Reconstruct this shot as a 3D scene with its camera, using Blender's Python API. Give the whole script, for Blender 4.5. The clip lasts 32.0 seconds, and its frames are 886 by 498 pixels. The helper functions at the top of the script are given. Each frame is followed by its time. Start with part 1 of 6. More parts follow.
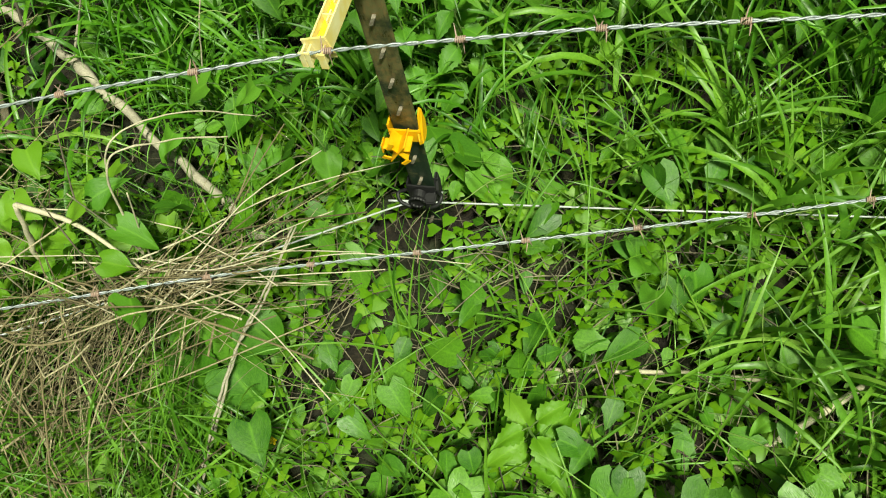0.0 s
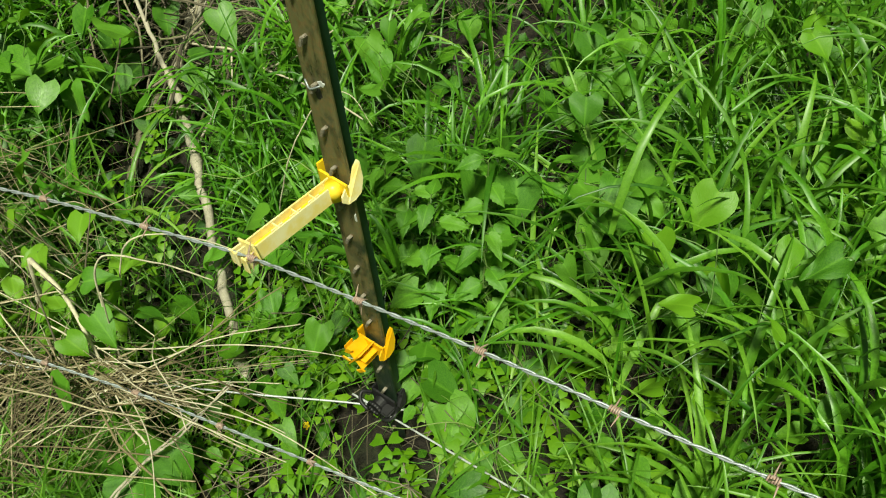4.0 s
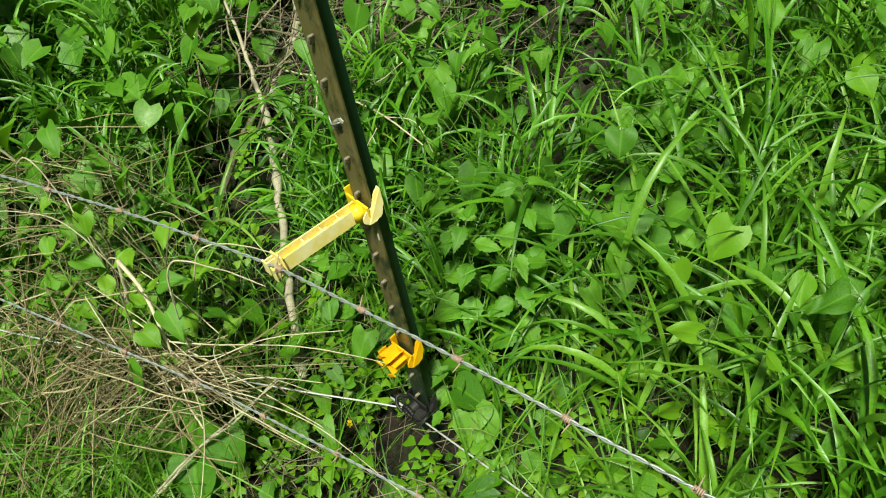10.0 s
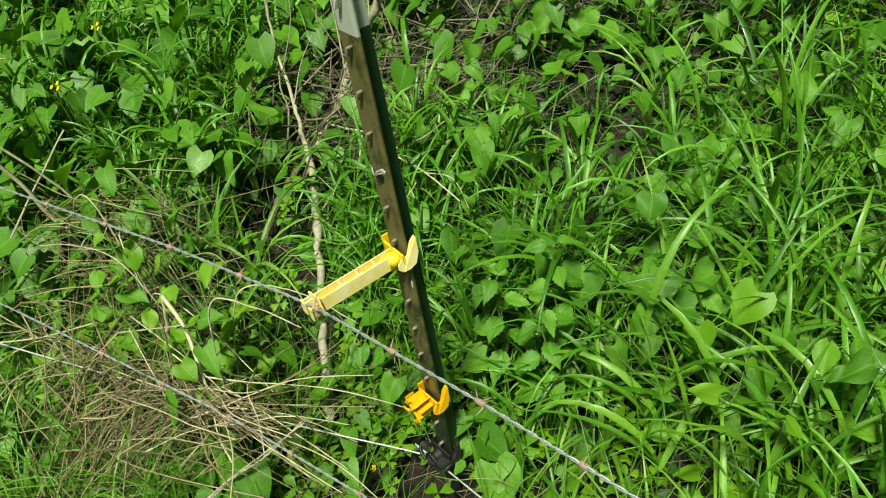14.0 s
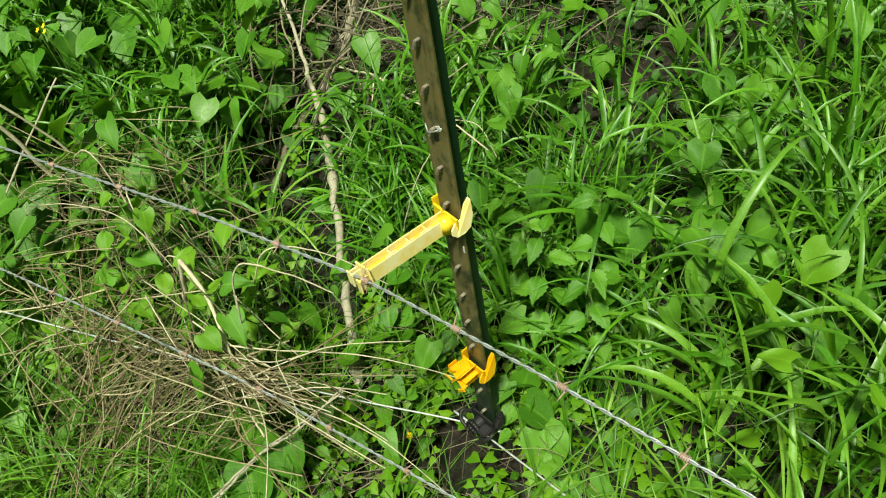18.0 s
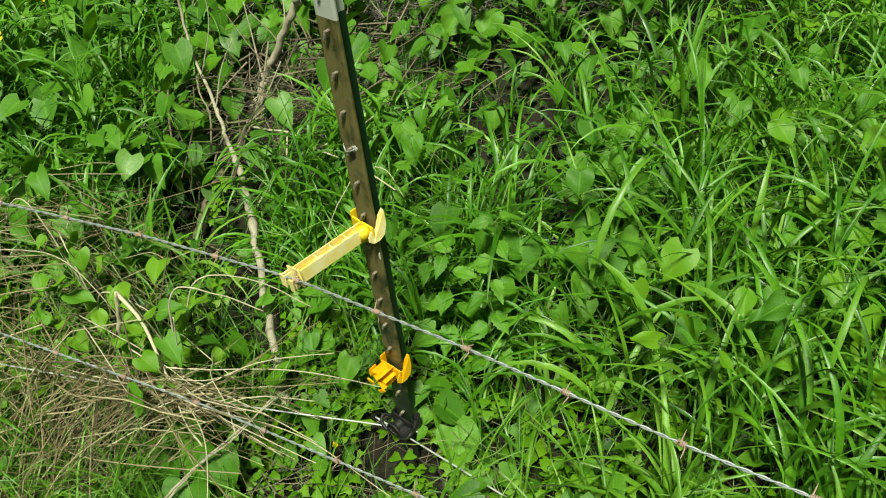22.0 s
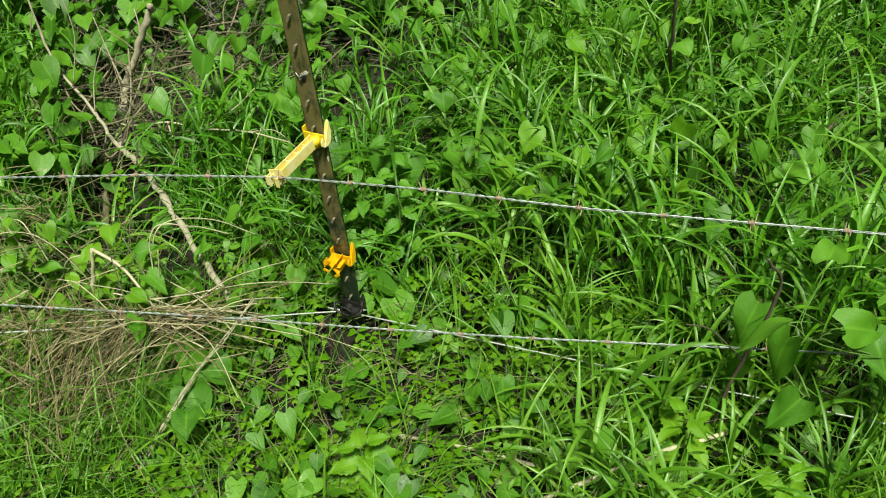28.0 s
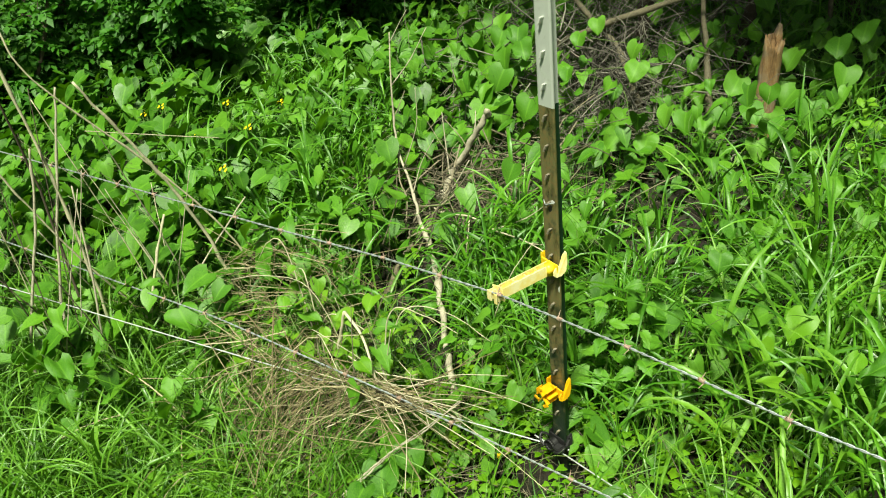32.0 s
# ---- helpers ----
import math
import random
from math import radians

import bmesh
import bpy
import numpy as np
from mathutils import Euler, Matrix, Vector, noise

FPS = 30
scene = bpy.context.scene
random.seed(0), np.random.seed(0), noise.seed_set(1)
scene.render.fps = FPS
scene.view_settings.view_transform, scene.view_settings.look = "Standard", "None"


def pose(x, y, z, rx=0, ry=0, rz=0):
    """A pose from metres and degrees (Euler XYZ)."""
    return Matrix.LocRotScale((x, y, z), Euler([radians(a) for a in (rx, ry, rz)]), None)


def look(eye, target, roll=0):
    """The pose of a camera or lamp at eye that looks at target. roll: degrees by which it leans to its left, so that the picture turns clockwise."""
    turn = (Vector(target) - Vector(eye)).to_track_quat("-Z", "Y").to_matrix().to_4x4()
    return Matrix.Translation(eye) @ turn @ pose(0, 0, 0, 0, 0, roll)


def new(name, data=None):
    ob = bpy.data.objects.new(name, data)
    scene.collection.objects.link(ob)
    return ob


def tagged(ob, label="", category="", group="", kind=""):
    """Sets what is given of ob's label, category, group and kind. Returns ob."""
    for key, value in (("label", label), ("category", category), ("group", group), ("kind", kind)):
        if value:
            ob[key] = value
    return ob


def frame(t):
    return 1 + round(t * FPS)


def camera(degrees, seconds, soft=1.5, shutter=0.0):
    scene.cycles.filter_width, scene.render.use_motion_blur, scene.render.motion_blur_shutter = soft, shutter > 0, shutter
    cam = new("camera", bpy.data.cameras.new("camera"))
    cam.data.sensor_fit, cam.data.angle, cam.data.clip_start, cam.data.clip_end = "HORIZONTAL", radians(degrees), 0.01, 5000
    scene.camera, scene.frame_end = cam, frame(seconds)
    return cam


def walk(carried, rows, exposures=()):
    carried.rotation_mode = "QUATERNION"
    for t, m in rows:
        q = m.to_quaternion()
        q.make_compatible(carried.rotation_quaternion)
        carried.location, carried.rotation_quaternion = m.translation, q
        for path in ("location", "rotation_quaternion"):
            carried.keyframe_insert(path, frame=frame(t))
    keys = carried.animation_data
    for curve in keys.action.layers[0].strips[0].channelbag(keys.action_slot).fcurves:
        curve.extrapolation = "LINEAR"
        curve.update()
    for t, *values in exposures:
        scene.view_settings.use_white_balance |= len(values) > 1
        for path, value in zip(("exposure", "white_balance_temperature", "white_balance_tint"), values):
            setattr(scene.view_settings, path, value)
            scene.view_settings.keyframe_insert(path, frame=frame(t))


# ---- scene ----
cam = camera(56.7, 32.0, soft=1.1)
PATH = [
    (0, (0.296, -0.63, 1.137), (-0.127, 0.289, -0.587), -16.2),
    (0.5, (0.351, -0.711, 1.191), (-0.129, 0.346, -0.438), -13.4),
    (1, (0.378, -0.78, 1.231), (-0.11, 0.401, -0.307), -10.0),
    (1.5, (0.452, -0.854, 1.253), (-0.086, 0.393, -0.215), -6.2),
    (2, (0.513, -0.766, 1.24), (-0.018, 0.494, -0.219), -5.0),
    (2.5, (0.599, -0.613, 1.223), (-0.109, 0.586, -0.213), -4.8),
    (3, (0.565, -0.527, 1.189), (-0.303, 0.613, -0.207), -6.7),
    (3.5, (0.496, -0.429, 1.156), (-0.375, 0.649, -0.287), -5.7),
    (5.5, (0.682, -0.397, 1.236), (-0.442, 0.411, -0.208), -11.4),
    (6, (0.681, -0.387, 1.233), (-0.474, 0.412, -0.191), -12.3),
    (6.5, (0.686, -0.374, 1.228), (-0.466, 0.427, -0.196), -13.3),
    (7, (0.691, -0.373, 1.225), (-0.435, 0.453, -0.207), -12.9),
    (7.5, (0.679, -0.377, 1.234), (-0.447, 0.445, -0.2), -12.9),
    (8, (0.674, -0.381, 1.232), (-0.465, 0.428, -0.2), -13.0),
    (8.5, (0.668, -0.385, 1.229), (-0.476, 0.421, -0.2), -13.0),
    (9, (0.668, -0.385, 1.232), (-0.464, 0.436, -0.198), -12.4),
    (9.5, (0.67, -0.387, 1.232), (-0.461, 0.451, -0.189), -11.9),
    (10, (0.667, -0.375, 1.231), (-0.471, 0.456, -0.188), -12.0),
    (10.5, (0.647, -0.373, 1.23), (-0.498, 0.446, -0.19), -12.3),
    (11, (0.65, -0.369, 1.229), (-0.5, 0.442, -0.192), -12.4),
    (11.5, (0.657, -0.372, 1.23), (-0.5, 0.436, -0.187), -12.5),
    (12, (0.667, -0.377, 1.231), (-0.506, 0.431, -0.173), -12.1),
    (12.5, (0.686, -0.389, 1.232), (-0.533, 0.457, -0.109), -11.7),
    (13, (0.7, -0.4, 1.242), (-0.525, 0.443, -0.095), -11.2),
    (13.5, (0.703, -0.399, 1.25), (-0.554, 0.446, -0.056), -10.6),
    (15.5, (0.687, -0.396, 1.254), (-0.503, 0.506, -0.076), -9.0),
    (16, (0.688, -0.386, 1.251), (-0.458, 0.561, -0.087), -8.2),
    (16.5, (0.677, -0.379, 1.244), (-0.471, 0.557, -0.101), -8.2),
    (17, (0.673, -0.382, 1.238), (-0.478, 0.54, -0.113), -8.3),
    (17.5, (0.67, -0.408, 1.241), (-0.462, 0.442, -0.172), -9.0),
    (18, (0.573, -0.407, 1.227), (-0.587, 0.391, -0.193), -11.1),
    (18.5, (0.478, -0.405, 1.216), (-0.663, 0.402, -0.214), -13.5),
    (19, (0.472, -0.428, 1.219), (-0.606, 0.433, -0.228), -12.4),
    (19.5, (0.57, -0.498, 1.243), (-0.446, 0.419, -0.215), -10.3),
    (20, (0.661, -0.561, 1.266), (-0.366, 0.401, -0.156), -9.9),
    (20.5, (0.7, -0.583, 1.282), (-0.344, 0.422, -0.096), -8.9),
    (21, (0.708, -0.571, 1.279), (-0.362, 0.482, -0.042), -8.1),
    (21.5, (0.711, -0.558, 1.276), (-0.364, 0.497, -0.04), -7.1),
    (22, (0.704, -0.541, 1.276), (-0.377, 0.516, -0.033), -6.9),
    (22.5, (0.705, -0.529, 1.275), (-0.377, 0.53, -0.031), -7.0),
    (23, (0.716, -0.527, 1.274), (-0.367, 0.536, -0.029), -7.3),
    (23.5, (0.74, -0.536, 1.279), (-0.342, 0.53, -0.023), -7.8),
    (24, (0.774, -0.567, 1.284), (-0.288, 0.521, -0.016), -9.6),
    (24.5, (0.793, -0.598, 1.263), (-0.124, 0.589, -0.06), -7.9),
    (25, (0.734, -0.639, 1.263), (-0.091, 0.604, -0.068), -9.2),
    (25.5, (0.664, -0.707, 1.24), (0.156, 0.68, -0.108), -4.6),
    (27.5, (0.843, -0.988, 1.359), (0.308, 0.355, -0.023), -7.5),
    (28, (0.773, -1.04, 1.388), (0.086, 0.296, 0.068), -6.3),
    (28.5, (0.76, -1.05, 1.377), (-0.059, 0.233, 0.08), -6.0),
    (29, (0.848, -0.959, 1.372), (-0.101, 0.27, 0.112), -4.3),
    (29.5, (0.92, -0.913, 1.362), (-0.198, 0.2, 0.133), -6.9),
    (30, (0.946, -0.903, 1.37), (-0.205, 0.2, 0.163), -6.0),
    (30.5, (0.959, -0.871, 1.371), (-0.326, 0.14, 0.22), -7.9),
    (31, (0.966, -0.868, 1.383), (-0.429, 0.104, 0.331), -8.2),
    (31.5, (0.95, -0.865, 1.383), (-0.457, 0.108, 0.347), -7.4),
    (32, (0.928, -0.874, 1.384), (-0.483, 0.104, 0.358), -6.9),
]
walk(cam, [(t, look(eye, target, roll)) for t, eye, target, roll in PATH], [(t, e - 0.09, 6850.0, -4.0) for t, e in ((0.0, 0.47), (2.0, 0.38), (3.5, 0.36), (6.0, 0.33), (9.0, 0.46), (13.0, 0.46), (17.0, 0.46), (21.0, 0.42), (25.0, 0.37), (28.0, 0.42), (29.0, 0.42), (30.0, 0.44), (31.0, 0.60), (32.0, 0.84))])

# ---- world and light ----
SUN_EL, SUN_AZ = radians(64), radians(142)      # azimuth from north (+y), clockwise
world = bpy.data.worlds.new("sky")
scene.world = world
world.use_nodes = True
wn = world.node_tree
sky = wn.nodes.new("ShaderNodeTexSky")
sky.sky_type, sky.sun_disc = "NISHITA", False
sky.sun_elevation, sky.sun_rotation = SUN_EL, SUN_AZ
sky.air_density, sky.dust_density, sky.ozone_density = 1.0, 4.0, 1.0
veil = wn.nodes.new("ShaderNodeHueSaturation")          # thin high cloud takes most of the blue away
veil.inputs["Saturation"].default_value = 0.3
wn.links.new(sky.outputs[0], veil.inputs["Color"])
wn.links.new(veil.outputs[0], wn.nodes["Background"].inputs[0])
wn.nodes["Background"].inputs[1].default_value = 0.025
sun = new("sun", bpy.data.lights.new("sun", "SUN"))
sun.data.energy, sun.data.angle, sun.data.color = 5.0, radians(9), (1.0, 0.97, 0.83)
sun.matrix_world = look(Vector((math.sin(SUN_AZ) * math.cos(SUN_EL), math.cos(SUN_AZ) * math.cos(SUN_EL), math.sin(SUN_EL))) * 20, (0, 0, 0))


# ---- materials ----
def shader(name):
    m = bpy.data.materials.new(name)
    m.use_nodes = True
    nt = m.node_tree
    return m, nt, nt.nodes["Principled BSDF"], nt.nodes["Material Output"]


def node(nt, kind, **values):
    n = nt.nodes.new(kind)
    for k, v in values.items():
        n.inputs[k].default_value = v
    return n


def ramp(nt, fac, stops):
    r = nt.nodes.new("ShaderNodeValToRGB")
    while len(r.color_ramp.elements) < len(stops):
        r.color_ramp.elements.new(0.5)
    for e, (p, c) in zip(r.color_ramp.elements, stops):
        e.position, e.color = p, (*c, 1)
    nt.links.new(fac, r.inputs[0])
    return r.outputs[0]


def noisy(nt, scale, detail=4.0, rough=0.6, coords="Object"):
    tc = nt.nodes.new("ShaderNodeTexCoord")
    n = node(nt, "ShaderNodeTexNoise", Scale=scale, Detail=detail, Roughness=rough)
    nt.links.new(tc.outputs[coords], n.inputs["Vector"])
    return n.outputs["Fac"]


def bump(nt, fac, bsdf, strength, distance):
    b = node(nt, "ShaderNodeBump", Strength=strength, Distance=distance)
    nt.links.new(fac, b.inputs["Height"])
    nt.links.new(b.outputs[0], bsdf.inputs["Normal"])


def mixed(nt, fac, a, b, blend="MIX"):
    m = nt.nodes.new("ShaderNodeMix")
    m.data_type, m.blend_type = "RGBA", blend
    for sock, v in ((m.inputs[0], fac), (m.inputs[6], a), (m.inputs[7], b)):
        if hasattr(v, "node"):
            nt.links.new(v, sock)
        else:
            sock.default_value = (*v, 1) if isinstance(v, tuple) else v
    return m.outputs[2]


def leaf_material(name, dark, mid, light, island=True, rough=0.42, through_light=0.4, veins=True, sheen=0.55):
    """A leaf: colour varies leaf by leaf and over the blade; light passes through."""
    m, nt, b, out = shader(name)
    if island:
        rnd = nt.nodes.new("ShaderNodeNewGeometry").outputs["Random Per Island"]
    else:
        rnd = nt.nodes.new("ShaderNodeObjectInfo").outputs["Random"]
    col = ramp(nt, rnd, [(0.0, dark), (0.5, mid), (1.0, light)])
    f = noisy(nt, 35.0, 3.0)
    col = mixed(nt, ramp(nt, f, [(0.35, (0, 0, 0)), (0.75, (0.45, 0.45, 0.45))]), col, light)
    fine = noisy(nt, 260.0, 3.0, 0.7)
    col = mixed(nt, ramp(nt, fine, [(0.40, (0.35, 0.35, 0.35)), (0.62, (0, 0, 0))]), col, dark)
    if veins:
        uv = nt.nodes.new("ShaderNodeUVMap")
        uv.uv_map = "uv"
        sep_uv = nt.nodes.new("ShaderNodeSeparateXYZ")
        nt.links.new(uv.outputs[0], sep_uv.inputs[0])
        side = nt.nodes.new("ShaderNodeMath")
        side.operation = "ABSOLUTE"
        nt.links.new(sep_uv.outputs["Y"], side.inputs[0])
        rib = ramp(nt, side.outputs[0], [(0.0, (0.4, 0.4, 0.4)), (0.035, (0, 0, 0))])
        w = nt.nodes.new("ShaderNodeTexWave")
        w.inputs["Scale"].default_value, w.inputs["Distortion"].default_value, w.inputs["Detail"].default_value = 1.6, 2.5, 2.0
        w.wave_profile = "TRI"
        nt.links.new(uv.outputs[0], w.inputs["Vector"])
        net = node(nt, "ShaderNodeTexVoronoi", Scale=16.0)
        net.feature = "DISTANCE_TO_EDGE"
        nt.links.new(uv.outputs[0], net.inputs["Vector"])
        line = ramp(nt, w.outputs["Fac"], [(0.0, (0.26, 0.26, 0.26)), (0.10, (0, 0, 0))])
        mesh_ = ramp(nt, net.outputs["Distance"], [(0.0, (0.22, 0.22, 0.22)), (0.08, (0, 0, 0))])
        col = mixed(nt, rib, mixed(nt, line, mixed(nt, mesh_, col, light), light), tuple(min(1, v * 1.3) for v in light))
        bump(nt, net.outputs["Distance"], b, 0.4, 0.0012)
    else:
        bump(nt, f, b, 0.2, 0.001)
    gloss = nt.nodes.new("ShaderNodeMapRange")
    for k, v in zip(("From Min", "From Max", "To Min", "To Max"), (0.3, 0.7, rough - 0.10, rough + 0.14)):
        gloss.inputs[k].default_value = v
    nt.links.new(f, gloss.inputs["Value"])
    nt.links.new(gloss.outputs[0], b.inputs["Roughness"])
    nt.links.new(col, b.inputs["Base Color"])
    b.inputs["Specular IOR Level"].default_value = sheen
    t = nt.nodes.new("ShaderNodeBsdfTranslucent")
    warm = mixed(nt, 0.8, col, (1.0, 0.95, 0.32), "MULTIPLY")
    bright = nt.nodes.new("ShaderNodeBrightContrast")
    nt.links.new(warm, bright.inputs[0])
    nt.links.new(bright.outputs[0], t.inputs["Color"])
    mx = nt.nodes.new("ShaderNodeMixShader")
    mx.inputs[0].default_value = through_light
    nt.links.new(b.outputs[0], mx.inputs[1])
    nt.links.new(t.outputs[0], mx.inputs[2])
    nt.links.new(mx.outputs[0], out.inputs[0])
    return m


def dry_material(name, a, b_, c, rough=0.8):
    m, nt, b, _ = shader(name)
    rnd = nt.nodes.new("ShaderNodeNewGeometry").outputs["Random Per Island"]
    col = ramp(nt, rnd, [(0.0, a), (0.5, b_), (1.0, c)])
    f = noisy(nt, 60.0, 5.0)
    col = mixed(nt, ramp(nt, f, [(0.45, (0, 0, 0)), (0.75, (0.5, 0.5, 0.5))]), col, tuple(v * 0.5 for v in a))
    fibre = noisy(nt, 420.0, 3.0, 0.7)
    col = mixed(nt, ramp(nt, fibre, [(0.42, (0.45, 0.45, 0.45)), (0.58, (0, 0, 0))]), col, tuple(v * 0.55 for v in a))
    nt.links.new(col, b.inputs["Base Color"])
    b.inputs["Roughness"].default_value = rough
    bump(nt, f, b, 0.6, 0.003)
    return m


def metal_material(name, base, worn, rough, metallic, scale=90.0, split=(0.5, 0.62)):
    m, nt, b, _ = shader(name)
    f = noisy(nt, scale, 6.0, 0.7)
    k = ramp(nt, f, [(split[0], (0, 0, 0)), (split[1], (1, 1, 1))])
    nt.links.new(mixed(nt, k, base, worn), b.inputs["Base Color"])
    b.inputs["Roughness"].default_value, b.inputs["Metallic"].default_value = rough, metallic
    bump(nt, f, b, 0.35, 0.0008)
    return m


def plastic_material(name, base, faded, rough=0.42, sss=True):
    m, nt, b, _ = shader(name)
    f = noisy(nt, 45.0, 4.0)
    k = ramp(nt, f, [(0.42, (0, 0, 0)), (0.62, (1, 1, 1))])
    nt.links.new(mixed(nt, k, base, faded), b.inputs["Base Color"])
    b.inputs["Roughness"].default_value = rough
    bump(nt, noisy(nt, 220.0, 2.0), b, 0.15, 0.0006)
    return m


M_GRASS = leaf_material("grass_blade", (0.022, 0.104, 0.0026), (0.068, 0.240, 0.0062), (0.166, 0.415, 0.0200), veins=False, rough=0.46, through_light=0.26, sheen=0.75)
M_GRASS_PALE = leaf_material("pale_grass", (0.046, 0.160, 0.006), (0.104, 0.280, 0.013), (0.200, 0.42, 0.034), veins=False, rough=0.46, through_light=0.28, sheen=0.75)
# low grass: colour darkened so the shade under tall blades is painted in
M_GRASS_SHADED = leaf_material("shaded_grass", (0.014, 0.065, 0.0032), (0.040, 0.150, 0.0056), (0.099, 0.280, 0.0112), veins=False, rough=0.5, through_light=0.20)
M_LEAF = leaf_material("bindweed_leaf", (0.045, 0.170, 0.0068), (0.091, 0.272, 0.0122), (0.165, 0.383, 0.0306), island=False, rough=0.56, through_light=0.33)
M_LEAF_STUFF = leaf_material("undergrowth_leaf", (0.017, 0.080, 0.0040), (0.056, 0.196, 0.0072), (0.143, 0.345, 0.0190), rough=0.5, through_light=0.25)
# leaf colour darkened to hold the shade of the gaps near the soil
M_LEAF_SHADED = leaf_material("shaded_low_leaf", (0.010, 0.045, 0.0032), (0.025, 0.100, 0.0048), (0.059, 0.190, 0.0096), veins=False, rough=0.5, through_light=0.2)
M_CLOVER = leaf_material("sorrel_leaf", (0.090, 0.248, 0.0051), (0.135, 0.328, 0.0077), (0.208, 0.400, 0.0160), veins=False, rough=0.5, through_light=0.35)
M_YOUNG = leaf_material("young_leaf", (0.118, 0.319, 0.0096), (0.167, 0.380, 0.0160), (0.216, 0.426, 0.0288), island=False, rough=0.5)
M_SHRUB = leaf_material("shrub_leaf", (0.027, 0.119, 0.0068), (0.046, 0.178, 0.0095), (0.077, 0.255, 0.0136), veins=False, rough=0.55, through_light=0.35)
M_STEM = dry_material("green_stem", (0.08, 0.16, 0.03), (0.12, 0.22, 0.04), (0.16, 0.25, 0.06), 0.6)
M_STRAW = dry_material("straw", (0.10, 0.080, 0.038), (0.27, 0.225, 0.112), (0.58, 0.52, 0.33))
M_TWIG = dry_material("grey_twig", (0.065, 0.057, 0.036), (0.16, 0.138, 0.088), (0.34, 0.30, 0.20))
M_BRUSH = dry_material("grey_brushwood", (0.045, 0.041, 0.033), (0.14, 0.128, 0.104), (0.36, 0.335, 0.285))
M_BLEACHED = dry_material("bleached_stem", (0.35, 0.315, 0.235), (0.45, 0.41, 0.31), (0.55, 0.51, 0.405))
M_STALK = dry_material("pale_stalk", (0.50, 0.45, 0.30), (0.60, 0.55, 0.39), (0.70, 0.65, 0.49))
M_BARK = dry_material("dark_bark", (0.06, 0.045, 0.035), (0.09, 0.07, 0.05), (0.13, 0.10, 0.075))
M_STUMP, nt, b, _ = shader("rotten_wood")
tc = nt.nodes.new("ShaderNodeTexCoord")
grain = nt.nodes.new("ShaderNodeMapping")
grain.inputs["Scale"].default_value = (60, 60, 7)
nt.links.new(tc.outputs["Object"], grain.inputs["Vector"])
fib = node(nt, "ShaderNodeTexNoise", Scale=1.0, Detail=6.0, Roughness=0.7)
nt.links.new(grain.outputs[0], fib.inputs["Vector"])
big = noisy(nt, 14.0, 4.0)
wood = ramp(nt, fib.outputs["Fac"], [(0.3, (0.12, 0.065, 0.028)), (0.5, (0.38, 0.225, 0.10)), (0.7, (0.56, 0.41, 0.24))])
nt.links.new(mixed(nt, ramp(nt, big, [(0.45, (0, 0, 0)), (0.62, (1, 1, 1))]), wood, (0.32, 0.25, 0.17)), b.inputs["Base Color"])
b.inputs["Roughness"].default_value = 0.9
bump(nt, fib.outputs["Fac"], b, 1.0, 0.01)
M_WHITE_STUD = metal_material("white_stud_paint", (0.55, 0.57, 0.54), (0.50, 0.52, 0.48), 0.5, 0.0)
M_POST, nt, b, _ = shader("worn_post_paint")
f1, f2 = noisy(nt, 34.0, 6.0, 0.7), noisy(nt, 150.0, 4.0, 0.7)
tc = nt.nodes.new("ShaderNodeTexCoord")
sep = nt.nodes.new("ShaderNodeSeparateXYZ")
nt.links.new(tc.outputs["Object"], sep.inputs[0])
height = nt.nodes.new("ShaderNodeMapRange")
for k, v in zip(("From Min", "From Max", "To Min", "To Max"), (0.16, 0.50, -0.20, 0.06)):
    height.inputs[k].default_value = v
nt.links.new(sep.outputs["Z"], height.inputs["Value"])
add = nt.nodes.new("ShaderNodeMath")
nt.links.new(f1, add.inputs[0])
nt.links.new(height.outputs[0], add.inputs[1])
worn = ramp(nt, add.outputs[0], [(0.34, (0, 0, 0)), (0.52, (1, 1, 1))])
runs = nt.nodes.new("ShaderNodeMapping")                 # stains that run down the plate
runs.inputs["Scale"].default_value = (80, 80, 24)
nt.links.new(tc.outputs["Object"], runs.inputs["Vector"])
streak = node(nt, "ShaderNodeTexNoise", Scale=1.0, Detail=5.0, Roughness=0.65)
nt.links.new(runs.outputs[0], streak.inputs["Vector"])
rust = mixed(nt, ramp(nt, f2, [(0.46, (0, 0, 0)), (0.62, (1, 1, 1))]), (0.125, 0.118, 0.050), (0.165, 0.115, 0.046))
rust = mixed(nt, ramp(nt, streak.outputs["Fac"], [(0.48, (0, 0, 0)), (0.62, (0.70, 0.70, 0.70))]), rust, (0.030, 0.030, 0.012))
nt.links.new(mixed(nt, worn, (0.012, 0.024, 0.014), rust), b.inputs["Base Color"])
nt.links.new(ramp(nt, streak.outputs["Fac"], [(0.35, (0.55, 0.55, 0.55)), (0.65, (0.25, 0.25, 0.25))]), b.inputs["Roughness"])
bump(nt, f2, b, 0.4, 0.0008)
M_GREEN = metal_material("green_post_paint", (0.007, 0.028, 0.016), (0.016, 0.036, 0.022), 0.36, 0.0, 70.0, (0.55, 0.7))
M_WHITE = metal_material("white_post_paint", (0.42, 0.45, 0.42), (0.30, 0.32, 0.27), 0.5, 0.0, 60.0, (0.6, 0.75))
M_STUD = metal_material("bare_stud", (0.27, 0.245, 0.19), (0.17, 0.14, 0.10), 0.55, 0.1, 120.0)
M_ZINC = metal_material("galvanised_wire", (0.34, 0.38, 0.39), (0.22, 0.25, 0.26), 0.42, 0.4, 200.0)
